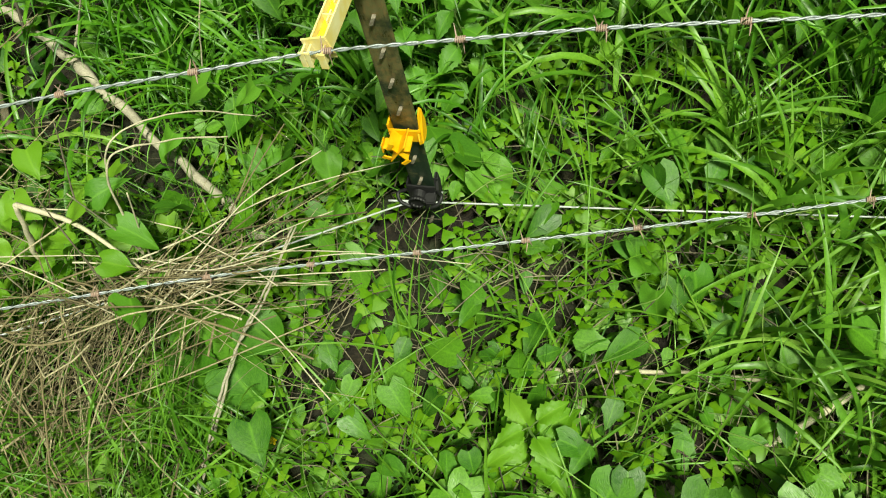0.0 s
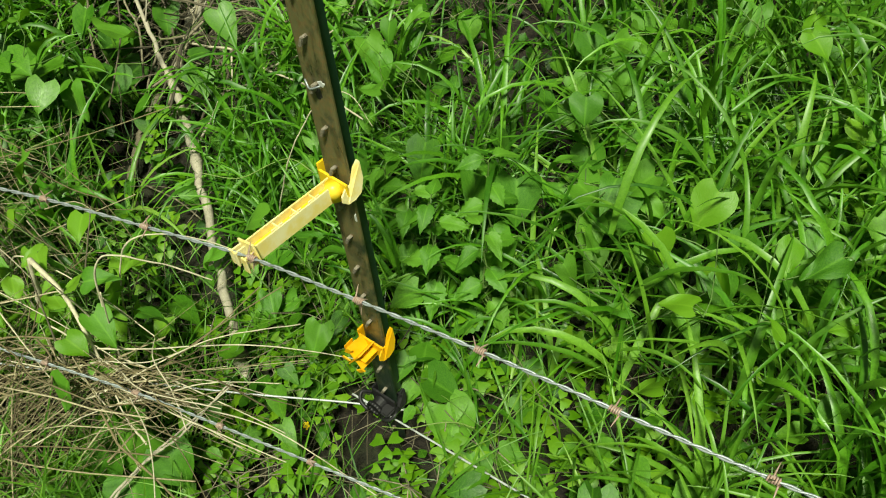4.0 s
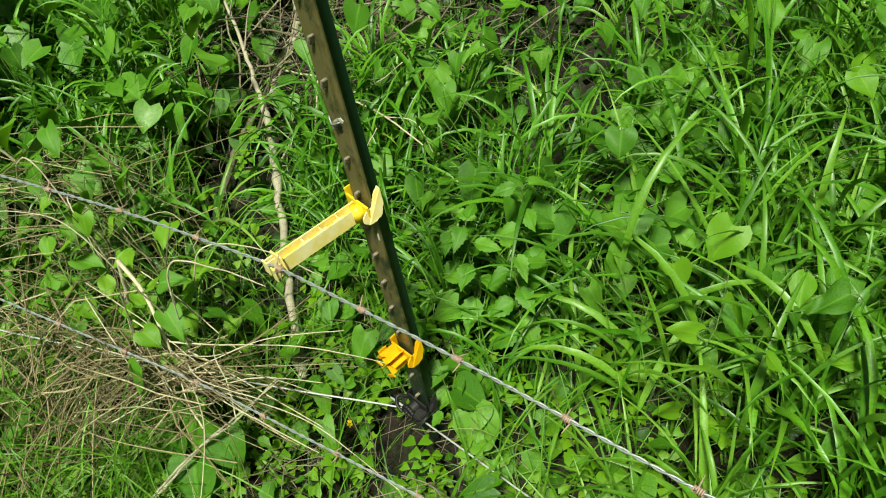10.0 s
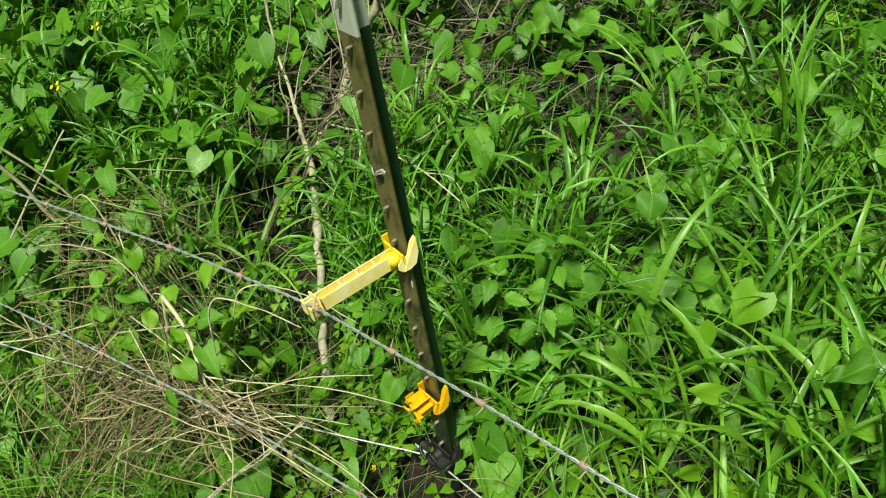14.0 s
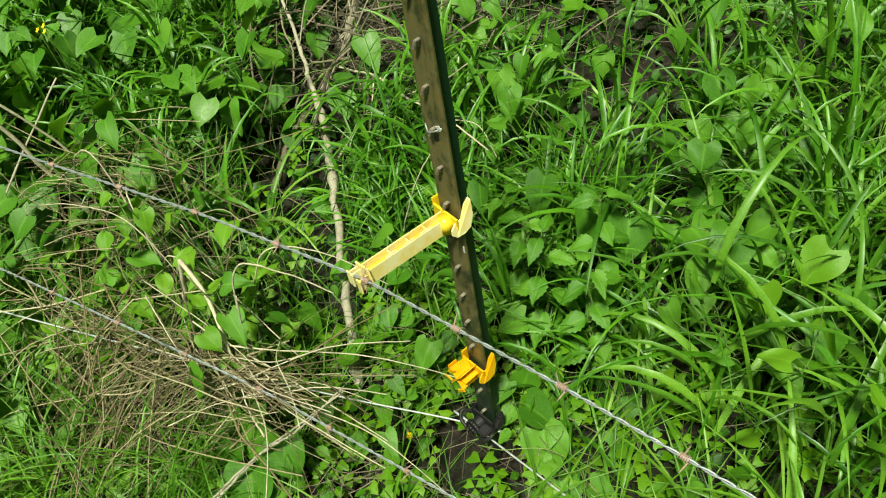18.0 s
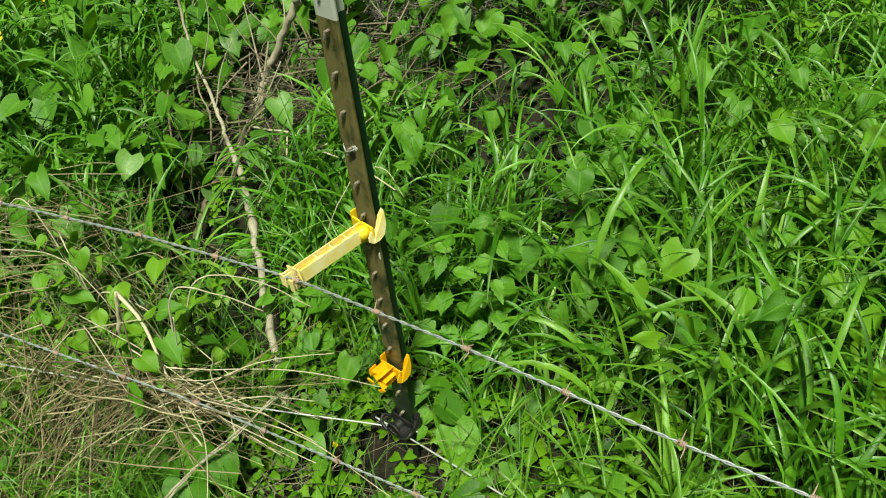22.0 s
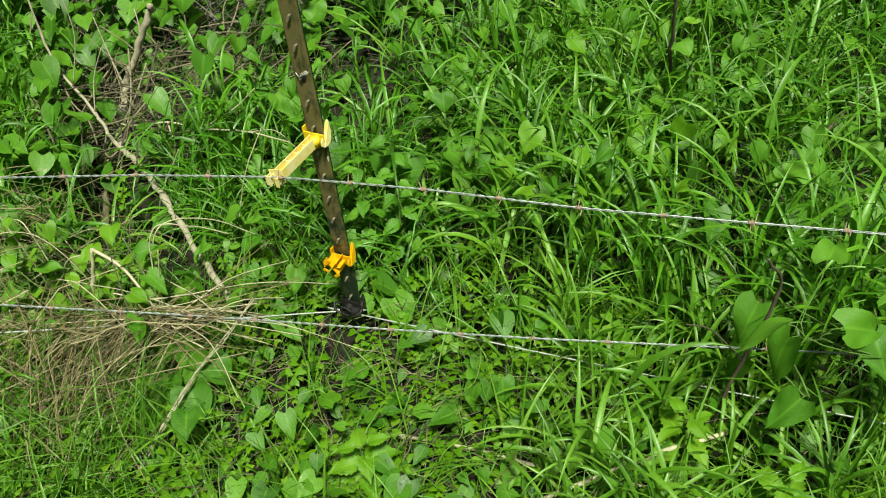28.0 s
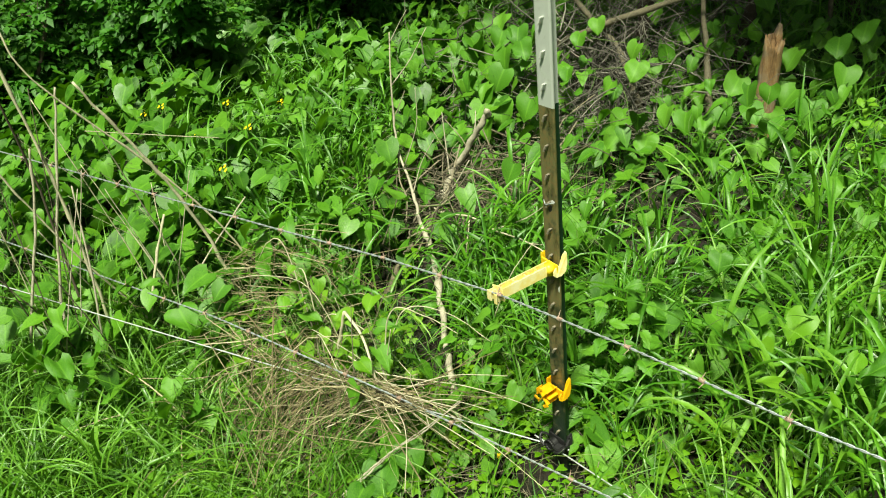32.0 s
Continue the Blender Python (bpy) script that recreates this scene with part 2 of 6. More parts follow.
M_SMOOTH = metal_material("bright_smooth_wire", (0.52, 0.55, 0.55), (0.40, 0.43, 0.43), 0.45, 0.3, 200.0)
M_BARB = metal_material("rusty_barb", (0.37, 0.255, 0.200), (0.46, 0.37, 0.31), 0.6, 0.15, 300.0)
M_PALE = plastic_material("sun_bleached_yellow_plastic", (0.80, 0.66, 0.22), (0.84, 0.76, 0.42))
M_YELLOW = plastic_material("yellow_plastic", (0.80, 0.55, 0.02), (0.82, 0.62, 0.05))
M_ORANGE = plastic_material("orange_yellow_plastic", (0.78, 0.40, 0.008), (0.80, 0.46, 0.015))
M_BLACK = plastic_material("black_plastic", (0.008, 0.008, 0.009), (0.016, 0.016, 0.017), 0.55)
M_FLOWER = plastic_material("yellow_petal", (0.85, 0.62, 0.01), (0.80, 0.50, 0.01), 0.6)

m_soil, nt, b, _ = shader("soil")
f1, f2 = noisy(nt, 9.0, 6.0), noisy(nt, 70.0, 5.0)
c = ramp(nt, f2, [(0.3, (0.008, 0.006, 0.004)), (0.55, (0.020, 0.015, 0.008)), (0.8, (0.05, 0.038, 0.02))])
c = mixed(nt, ramp(nt, f1, [(0.45, (0, 0, 0)), (0.7, (0.8, 0.8, 0.8))]), c, (0.03, 0.05, 0.014))
tc = nt.nodes.new("ShaderNodeTexCoord")
far_off = nt.nodes.new("ShaderNodeVectorMath")
far_off.operation = "LENGTH"
nt.links.new(tc.outputs["Object"], far_off.inputs[0])
out_there = nt.nodes.new("ShaderNodeMapRange")          # short turf takes over away from the fence
for k, v in zip(("From Min", "From Max", "To Min", "To Max"), (2.4, 4.5, 0.0, 1.0)):
    out_there.inputs[k].default_value = v
nt.links.new(far_off.outputs["Value"], out_there.inputs["Value"])
turf = ramp(nt, f2, [(0.3, (0.012, 0.030, 0.004)), (0.55, (0.035, 0.085, 0.010)), (0.8, (0.075, 0.13, 0.025))])
c = mixed(nt, out_there.outputs[0], c, turf)
nt.links.new(c, b.inputs["Base Color"])
b.inputs["Roughness"].default_value = 0.95
bump(nt, f2, b, 1.0, 0.02)


# ---- builders ----
def part(name, bm, material, parent=None, label="", smooth=True):
    me = bpy.data.meshes.new(name)
    bm.normal_update()
    bm.to_mesh(me)
    bm.free()
    me.materials.append(material)
    if smooth:
        me.polygons.foreach_set("use_smooth", [True] * len(me.polygons))
    ob = new(name, me)
    ob.parent = parent
    return tagged(ob, label)


def thing(name, at, label, category, group=""):
    e = new(name)
    e.location = at
    e.empty_display_size = 0.05
    return tagged(e, label, category, group)


def numpy_mesh(name, verts, faces, material, uv=None, smooth=True):
    """One mesh from arrays: verts (n, 3), faces (m, 4)."""
    me = bpy.data.meshes.new(name)
    me.vertices.add(len(verts))
    me.vertices.foreach_set("co", np.asarray(verts, np.float32).ravel())
    k = faces.shape[1]
    me.loops.add(faces.size)
    me.loops.foreach_set("vertex_index", faces.astype(np.int32).ravel())
    me.polygons.add(len(faces))
    me.polygons.foreach_set("loop_start", np.arange(0, faces.size, k, dtype=np.int32))
    me.polygons.foreach_set("loop_total", np.full(len(faces), k, np.int32))
    if smooth:
        me.polygons.foreach_set("use_smooth", np.ones(len(faces), bool))
    if uv is not None:
        layer = me.uv_layers.new(name="uv")
        layer.data.foreach_set("uv", np.asarray(uv, np.float32)[faces.ravel()].ravel())
    me.update()
    me.materials.append(material)
    return me


def box(bm, lo, hi, m=None, bevel=0.0):
    r = bmesh.ops.create_cube(bm, size=1.0)
    size = Vector(hi) - Vector(lo)
    mid = (Vector(hi) + Vector(lo)) / 2
    bmesh.ops.scale(bm, vec=size, verts=r["verts"])
    bmesh.ops.translate(bm, vec=mid, verts=r["verts"])
    if bevel:
        edges = list({e for v in r["verts"] for e in v.link_edges})
        g = bmesh.ops.bevel(bm, geom=edges, offset=bevel, segments=2, affect="EDGES")
        vs = list({v for f in g["faces"] for v in f.verts})
    else:
        vs = r["verts"]
    if m is not None:
        linked, todo = set(), list(vs)
        while todo:
            v = todo.pop()
            if v not in linked:
                linked.add(v)
                todo += [e.other_vert(v) for e in v.link_edges]
        bmesh.ops.transform(bm, matrix=m, verts=list(linked))


def smooth_line(points, per=8):
    """A Catmull-Rom line through the points."""
    p = np.array(points, float)
    if len(p) < 3:
        return np.array([p[0] + (p[-1] - p[0]) * i / per for i in range(per + 1)])
    q = np.vstack([2 * p[0] - p[1], p, 2 * p[-1] - p[-2]])
    out = []
    for i in range(1, len(q) - 2):
        a, b_, c_, d = q[i - 1], q[i], q[i + 1], q[i + 2]
        for s in np.arange(per) / per:
            out.append(0.5 * (2 * b_ + (c_ - a) * s + (2 * a - 5 * b_ + 4 * c_ - d) * s * s + (3 * b_ - a - 3 * c_ + d) * s ** 3))
    out.append(q[-2])
    return np.array(out)


def tube(points, radii, sides=6):
    """Arrays of a closed tube along points, with a radius at each."""
    p = np.asarray(points, float)
    n = len(p)
    r = np.broadcast_to(np.asarray(radii, float), (n,))
    t = np.gradient(p, axis=0)
    t /= np.linalg.norm(t, axis=1)[:, None] + 1e-12
    axis = np.eye(3)[int(np.argmin(np.max(np.abs(t), axis=0)))]      # one reference for the whole line, so that no ring flips
    u = np.cross(t, axis[None])
    u /= np.linalg.norm(u, axis=1)[:, None]
    v = np.cross(t, u)
    a = np.arange(sides) * 2 * np.pi / sides
    verts = (p[:, None] + r[:, None, None] * (np.cos(a)[None, :, None] * u[:, None] + np.sin(a)[None, :, None] * v[:, None])).reshape(-1, 3)
    i, j = np.meshgrid(np.arange(n - 1), np.arange(sides), indexing="ij")
    k = (j + 1) % sides
    faces = np.stack([i * sides + j, i * sides + k, (i + 1) * sides + k, (i + 1) * sides + j], -1).reshape(-1, 4)
    verts = np.vstack([verts, p[:1], p[-1:]])
    cap0 = np.array([[n * sides, (q + 1) % sides, q, q] for q in range(sides)])
    e = (n - 1) * sides
    cap1 = np.array([[n * sides + 1, e + q, e + (q + 1) % sides, e + (q + 1) % sides] for q in range(sides)])
    return verts, faces, cap0[:, :3], cap1[:, :3]


def tubes_mesh(name, lines, material):
    """lines: list of (points, radii, sides). One mesh of quads and end caps."""
    vs, qs, off = [], [], 0
    for points, radii, sides in lines:
        v, f, c0, c1 = tube(points, radii, sides)
        vs.append(v)
        qs += [f + off]
        off += len(v)
    return numpy_mesh(name, np.vstack(vs), np.vstack(qs), material)


def tube_part(name, points, radii, material, parent=None, label="", sides=6, per=6):
    line = smooth_line(points, per)
    r = np.interp(np.linspace(0, 1, len(line)), np.linspace(0, 1, len(np.atleast_1d(radii))), np.atleast_1d(radii))
    v, f, c0, c1 = tube(line, r, sides)
    me = bpy.data.meshes.new(name)
    me.from_pydata(v.tolist(), [], f.tolist() + c0.tolist() + c1.tolist())
    me.polygons.foreach_set("use_smooth", [True] * len(me.polygons))
    me.materials.append(material)
    ob = new(name, me)
    ob.parent = parent
    return tagged(ob, label)


def ground_z(x, y):
    x, y = np.asarray(x, float), np.asarray(y, float)
    z = 0.018 * np.sin(2.3 * x + 0.7) * np.cos(1.9 * y) + 0.010 * np.sin(7.1 * x + 3.0 * y) + 0.008 * np.cos(6.0 * y - 4.0 * x)
    return z


# ---- ground ----
near = np.concatenate([-np.geomspace(400, 4, 22), np.arange(-3.95, 4.0, 0.05), np.geomspace(4, 400, 22)])
gx, gy = np.meshgrid(near, near, indexing="ij")
gz = ground_z(gx, gy) * np.exp(-np.maximum(np.hypot(gx, gy) - 4, 0) / 4)
ng = np.random.default_rng(1)
gz += ng.normal(0, 0.006, gz.shape) * (np.hypot(gx, gy) < 4)
n = len(near)
i, j = np.meshgrid(np.arange(n - 1), np.arange(n - 1), indexing="ij")
faces = np.stack([i * n + j, (i + 1) * n + j, (i + 1) * n + j + 1, i * n + j + 1], -1).reshape(-1, 4)
tagged(new("ground", numpy_mesh("ground", np.stack([gx, gy, gz], -1).reshape(-1, 3), faces, m_soil)),
       "dark damp soil with leaf litter under the weeds", "ground", kind="structure")


# ---- the fence post ----
TURN_POST = 0.0
STUD = 0.054
post = thing("fence_post", (0, 0, 0), "worn green steel T-post with a white painted top, standing in weeds", "fence post")
post.matrix_world = pose(0, 0, 0, 0, 0, TURN_POST)
WHITE_Z, TOP_Z = 0.875, 1.25


def flange(lo, hi):
    """The face plate, its long edges rolled slightly back."""
    bm = bmesh.new()
    prof = [(-0.0180, 0.0085), (-0.0174, 0.0068), (-0.0145, 0.0060), (0.0145, 0.0060), (0.0174, 0.0068), (0.0180, 0.0085), (0.0174, 0.0108), (0.004, 0.0108), (-0.004, 0.0108), (-0.0174, 0.0108)]
    rings = [[bm.verts.new((x, y, z)) for x, y in prof] for z in np.linspace(lo, hi, 14)]
    for a, b_ in zip(rings, rings[1:]):
        for k in range(len(prof)):
            bm.faces.new((a[k], a[(k + 1) % len(prof)], b_[(k + 1) % len(prof)], b_[k]))
    bm.faces.new(rings[0][::-1])
    bm.faces.new(rings[-1])
    return bm


def web(lo, hi):
    bm = bmesh.new()
    prof = [(-0.0032, 0.0108), (0.0032, 0.0108), (0.0026, 0.020), (0.0036, 0.033), (0.0, 0.0355), (-0.0036, 0.033), (-0.0026, 0.020)]
    rings = [[bm.verts.new((x, y, z)) for x, y in prof] for z in (lo, hi)]
    for k in range(len(prof)):
        bm.faces.new((rings[0][k], rings[0][(k + 1) % len(prof)], rings[1][(k + 1) % len(prof)], rings[1][k]))
    bm.faces.new(rings[0][::-1])
    bm.faces.new(rings[1])
    return bm


face_plate = part("face_plate", flange(-0.15, WHITE_Z), M_POST, post, "olive face plate with paint worn to brown", smooth=False)
part("web", web(-0.15, WHITE_Z), M_GREEN, post, "dark green painted web", smooth=False)
top_face = part("painted_top_face", flange(WHITE_Z, TOP_Z), M_WHITE, post, "white painted top of the face plate", smooth=False)
part("painted_top_web", web(WHITE_Z, TOP_Z), M_WHITE, post, "white painted top of the web", smooth=False)
stud_mesh = {}
for n_stud in range(-3, 20):
    z = 0.10 + (17 - n_stud) * STUD
    key = "white" if z > WHITE_Z else "bare"
    if key not in stud_mesh:
        bm = bmesh.new()
        shear = Matrix.Identity(4)
        shear[0][2] = 0.45
        box(bm, (-0.0024, -0.001, -0.0062), (0.0024, 0.008, 0.0062), shear, 0.0008)
        me = bpy.data.meshes.new("stud")
        bm.to_mesh(me)
        bm.free()
        me.materials.append(M_WHITE_STUD if key == "white" else M_STUD)
        stud_mesh[key] = me
    s = new("stud", stud_mesh[key])
    s.parent, s.location = top_face if key == "white" else face_plate, (0, 0, z)
# dabs of old paint round one stud


def smear(cx, cz, rx, rz, seed):
    """A thin ragged dab of paint on the face plate."""
    q = np.random.default_rng(seed)
    bm = bmesh.new()
    ring = []
    for k in range(13):
        a = 2 * math.pi * k / 13
        f = q.uniform(0.6, 1.15)
        ring.append((cx + rx * f * math.cos(a), cz + rz * f * math.sin(a)))
    lo = [bm.verts.new((x, 0.0062, z)) for x, z in ring]
    hi = [bm.verts.new((cx + (x - cx) * 0.85, 0.0054, cz + (z - cz) * 0.85)) for x, z in ring]
    bm.faces.new(hi[::-1])
    for k in range(13):
        bm.faces.new((lo[k], lo[(k + 1) % 13], hi[(k + 1) % 13], hi[k]))
    bmesh.ops.recalc_face_normals(bm, faces=bm.faces)
    return bm


part("paint_dab", smear(0.0085, 0.700, 0.0055, 0.0042, 1), M_WHITE_STUD, face_plate, "chalky white dab of paint", smooth=False)
part("paint_dab", smear(0.001, 0.686, 0.007, 0.009, 2), M_BLACK, face_plate, "black tar-like dab", smooth=False)
tube_part("wire_clip", [(-0.012, 0.004, 0.699), (-0.004, 0.0, 0.694), (0.003, -0.001, 0.697), (0.010, 0.003, 0.700)], [0.0011], M_ZINC, post, "bit of galvanised clip wire", sides=5, per=4)
part("paint_dab", smear(0.0165, 0.520, 0.0022, 0.008, 3), M_WHITE_STUD, face_plate, "chalky white dab of paint", smooth=False)


# ---- insulators ----
def clamp(parent, material, z, h, name="clamp", up=0.018, hook=None):
    """A collar that hooks round both edges of the face plate; the far hook stands higher."""
    bm = bmesh.new()
    box(bm, (-0.022, -0.0015, z - h / 2), (0.022, 0.0015, z + h / 2), None, 0.0006)
    box(bm, (-0.0225, -0.0015, z - h / 2), (-0.0200, 0.017, z + h / 2 + up * 0.45), None, 0.0006)
    box(bm, (-0.0225, 0.0140, z - h / 2), (-0.010, 0.0165, z + h / 2), None, 0.0006)
    c_ = part(name, bm, material, parent, smooth=False)
    bm = bmesh.new()
    # the near side plate: it bulges forward below and runs up to a point behind
    out = [(-0.010, -0.4), (-0.004, -0.75), (0.006, -0.72), (0.016, -0.45), (0.0225, 0.25), (0.0235, 0.9), (0.0215, 1.0), (0.015, 0.75), (0.007, 0.18), (-0.002, 0.20), (-0.0095, 0.05)]
    top, low = h / 2 + up, h / 2 + 0.003
    prof = [(y, z + (v * top if v > 0 else v * low)) for y, v in out]
    near = [bm.verts.new((0.0222 + 0.0035 * math.sin(7 * i / len(prof)), y, zz)) for i, (y, zz) in enumerate(prof)]
    far = [bm.verts.new((0.0200 + 0.0035 * math.sin(7 * i / len(prof)), y, zz)) for i, (y, zz) in enumerate(prof)]
    bm.faces.new(near)
    bm.faces.new(far[::-1])
    for i in range(len(prof)):
        j = (i + 1) % len(prof)
        bm.faces.new((near[j], near[i], far[i], far[j]))
    bmesh.ops.recalc_face_normals(bm, faces=bm.faces)
    bmesh.ops.bevel(bm, geom=list(bm.edges), offset=0.0006, segments=1, affect="EDGES")
    box(bm, (-0.010, 0.0140, -h / 2), (0.0005, 0.0165, h / 2), pose(0.0215, 0, z), 0.0006)
    part("hook", bm, hook or material, parent, smooth=False)
    return c_


ext = thing("extension_insulator", (0, 0, 0.565), "long pale yellow plastic stand-off insulator clipped to the post", "insulator")
ext.matrix_world = pose(0, 0, 0.566, 0, 0, -3)
clamp(ext, M_YELLOW, 0.0, 0.026, up=0.020, hook=M_PALE)
for side in (-1, 1):
    bm = bmesh.new()
    box(bm, (side * 0.0074 - 0.0009, -0.118, -0.012), (side * 0.0074 + 0.0009, -0.001, 0.009), pose(0, 0, 0, 0, side * -4, 0), 0.0005)
    part("arm_side", bm, M_PALE, ext, "bleached pale yellow side wall", smooth=False)
bm = bmesh.new()
box(bm, (-0.0064, -0.118, -0.003), (0.0064, -0.001, -0.001), None, 0.0004)
part("arm_floor", bm, M_YELLOW, ext, "bright yellow floor of the channel", smooth=False)
bm = bmesh.new()
bmesh.ops.create_cone(bm, cap_ends=True, segments=18, radius1=0.0095, radius2=0.0085, depth=0.020, matrix=pose(0.005, -0.006, 0.0))
part("gusset", bm, M_YELLOW, ext, "rounded yellow web where the arm meets the collar")
for y in (-0.030, -0.056, -0.082):
    bm = bmesh.new()
    box(bm, (-0.0064, y - 0.0008, -0.002), (0.0064, y + 0.0008, 0.0065), None, 0.0003)
    box(bm, (-0.0008, y - 0.008, -0.003), (0.0008, y + 0.008, 0.005), None, 0.0003)
    part("rib", bm, M_PALE, ext, smooth=False)
bm = bmesh.new()
box(bm, (-0.014, -0.1205, -0.015), (0.014, -0.118, 0.013), pose(0, 0, 0, 0, -14, 0), 0.0006)
part("nose_plate", bm, M_PALE, ext, "flared pale yellow end plate", smooth=False)
for dx, w in ((-0.0125, 0.003), (-0.0062, 0.0025), (0.008, 0.004)):
    bm = bmesh.new()
    box(bm, (dx - w, -0.134, -0.014), (dx + w, -0.1318, 0.006), None, 0.0005)
    box(bm, (dx - 0.001, -0.133, -0.013), (dx + 0.001, -0.1205, 0.005), None, 0.0003)
    part("wire_hook", bm, M_PALE, ext, smooth=False)

short = thing("short_insulator", (0, 0, 0.262), "broken orange-yellow plastic insulator clipped to the post", "insulator")
short.matrix_world = pose(0, 0, 0.268, 0, 0, TURN_POST)
clamp(short, M_ORANGE, 0.0, 0.024, up=0.022)
for ang, w, d in ((35, 0.021, 0.032), (-35, 0.019, 0.030), (88, 0.016, 0.026)):
    bm = bmesh.new()
    box(bm, (-0.0009, -d, -w), (0.0009, 0.0, w), pose(-0.005, 0, -0.001, 0, ang, 0), 0.0003)
    part("cross_fin", bm, M_ORANGE, short, smooth=False)
for dx, dz, ry in ((-0.021, -0.010, 35), (0.004, -0.018, -35), (-0.012, 0.015, -55)):
    bm = bmesh.new()
    box(bm, (-0.006, -0.001, -0.0035), (0.006, 0.001, 0.0035), pose(dx, -0.031, dz, 10, ry, 15), 0.0004)
    part("wire_hook", bm, M_ORANGE, short, smooth=False)
bm = bmesh.new()
box(bm, (-0.028, -0.022, -0.004), (-0.012, -0.004, -0.0025), None, 0.0003)
box(bm, (-0.029, -0.024, -0.011), (-0.0275, -0.008, 0.005), None, 0.0003)
part("broken_tab", bm, M_ORANGE, short, smooth=False)

blk = thing("black_insulator", (0, 0, 0.13), "small black plastic insulator near the foot of the post", "insulator")
blk.matrix_world = pose(0, 0, 0.128, 0, 0, TURN_POST)
clamp(blk, M_BLACK, 0.0, 0.034, up=0.008)
bm = bmesh.new()
bmesh.ops.create_cone(bm, cap_ends=True, segments=20, radius1=0.011, radius2=0.0095, depth=0.016, matrix=pose(-0.004, -0.010, 0.0, 90, 0, 0))
part("knob", bm, M_BLACK, blk, smooth=False)
bm = bmesh.new()
for a0 in np.linspace(0, 2 * math.pi, 14, endpoint=False):
    box(bm, (-0.0035, -0.003, -0.002), (0.0035, 0.003, 0.002), pose(-0.004 + 0.0115 * math.cos(a0), -0.018, 0.0115 * math.sin(a0), 0, -math.degrees(a0) - 90, 0))
part("rim", bm, M_BLACK, blk)
# black box added only to hide a bright stretch of the smooth wire
bm = bmesh.new()
box(bm, (0.006, -0.021, -0.013), (0.023, -0.002, 0.005))
bmesh.ops.bevel(bm, geom=bm.edges[:], offset=0.002, segments=2, affect="EDGES")
part("wire_cover", bm, M_BLACK, blk, smooth=False)
for s in (-1, 1):
    tube_part("hook", [(s * 0.024, 0.0, 0.004), (s * 0.033, -0.012, 0.012), (s * 0.028, -0.022, 0.004), (s * 0.014, -0.024, -0.004)], [0.0028], M_BLACK, blk, sides=7)


# ---- wires ----
def barbed_wire(label, line, barbs, seed):
    """Two strands twisted round each other along a line of points, with a barb at each of the distances (x values) given."""
    rng = np.random.default_rng(seed)
    p = np.array(line, float)
    w = thing("barbed_wire", p[0], label, "barbed wire", "fence wires")
    base = Vector(p[0])
    d = np.concatenate([[0], np.cumsum(np.linalg.norm(np.diff(p, axis=0), axis=1))])
    s = np.arange(0, d[-1], 0.003)
    c_ = np.stack([np.interp(s, d, p[:, k]) for k in range(3)], -1)
    sm = np.ones(31) / 31
    for k in range(3):
        pad = np.pad(c_[:, k], 15, mode="reflect", reflect_type="odd")
        c_[:, k] = np.convolve(pad, sm, "valid")
    t = np.gradient(c_, axis=0)
    t /= np.linalg.norm(t, axis=1)[:, None]
    u = np.cross(t, [0, 0, 1.0])
    u /= np.linalg.norm(u, axis=1)[:, None]
    v = np.cross(u, t)
    ph = 2 * math.pi * s / 0.034
    for k in (0, math.pi):
        q = c_ + 0.0011 * (np.cos(ph + k)[:, None] * u + np.sin(ph + k)[:, None] * v) - np.array(base)
        me = tubes_mesh("strand", [(q, 0.0011, 6)], M_ZINC)
        st = new("strand", me)
        st.parent = w
    for bx in barbs:
        i0 = int(np.argmin(np.abs(c_[:, 0] - bx)))
        o, tt, uu, vv = (Vector(x[i0]) for x in (c_, t, u, v))
        m = Matrix((tt, uu, vv)).transposed()
        lines = []
        a = np.linspace(0, 10 * math.pi, 70)
        coil = np.stack([np.linspace(-0.0052, 0.0052, 70), 0.0027 * np.cos(a), 0.0027 * np.sin(a)], -1)
        lines.append((coil, 0.0010, 5))
        tw = rng.uniform(0, math.pi)
        for e in range(4):
            an = tw + e * math.pi / 2 + rng.uniform(-0.4, 0.4)
            sx = (-0.004, -0.0015, 0.0015, 0.004)[e]
            r0 = np.array([sx, 0.0026 * math.cos(an), 0.0026 * math.sin(an)])
            out = np.array([rng.uniform(-0.35, 0.35), math.cos(an + 0.5), math.sin(an + 0.5)])
            out /= np.linalg.norm(out)
            lines.append((np.array([r0, r0 + out * 0.006, r0 + out * rng.uniform(0.010, 0.014)]), np.array([0.0009, 0.0008, 0.0003]), 5))
        lines = [((np.array(m) @ pts.T).T + np.array(o) - np.array(base), r, n_) for pts, r, n_ in lines]
        bb = new("barb", tubes_mesh("barb", lines, M_BARB))
        bb.parent = w
    return w


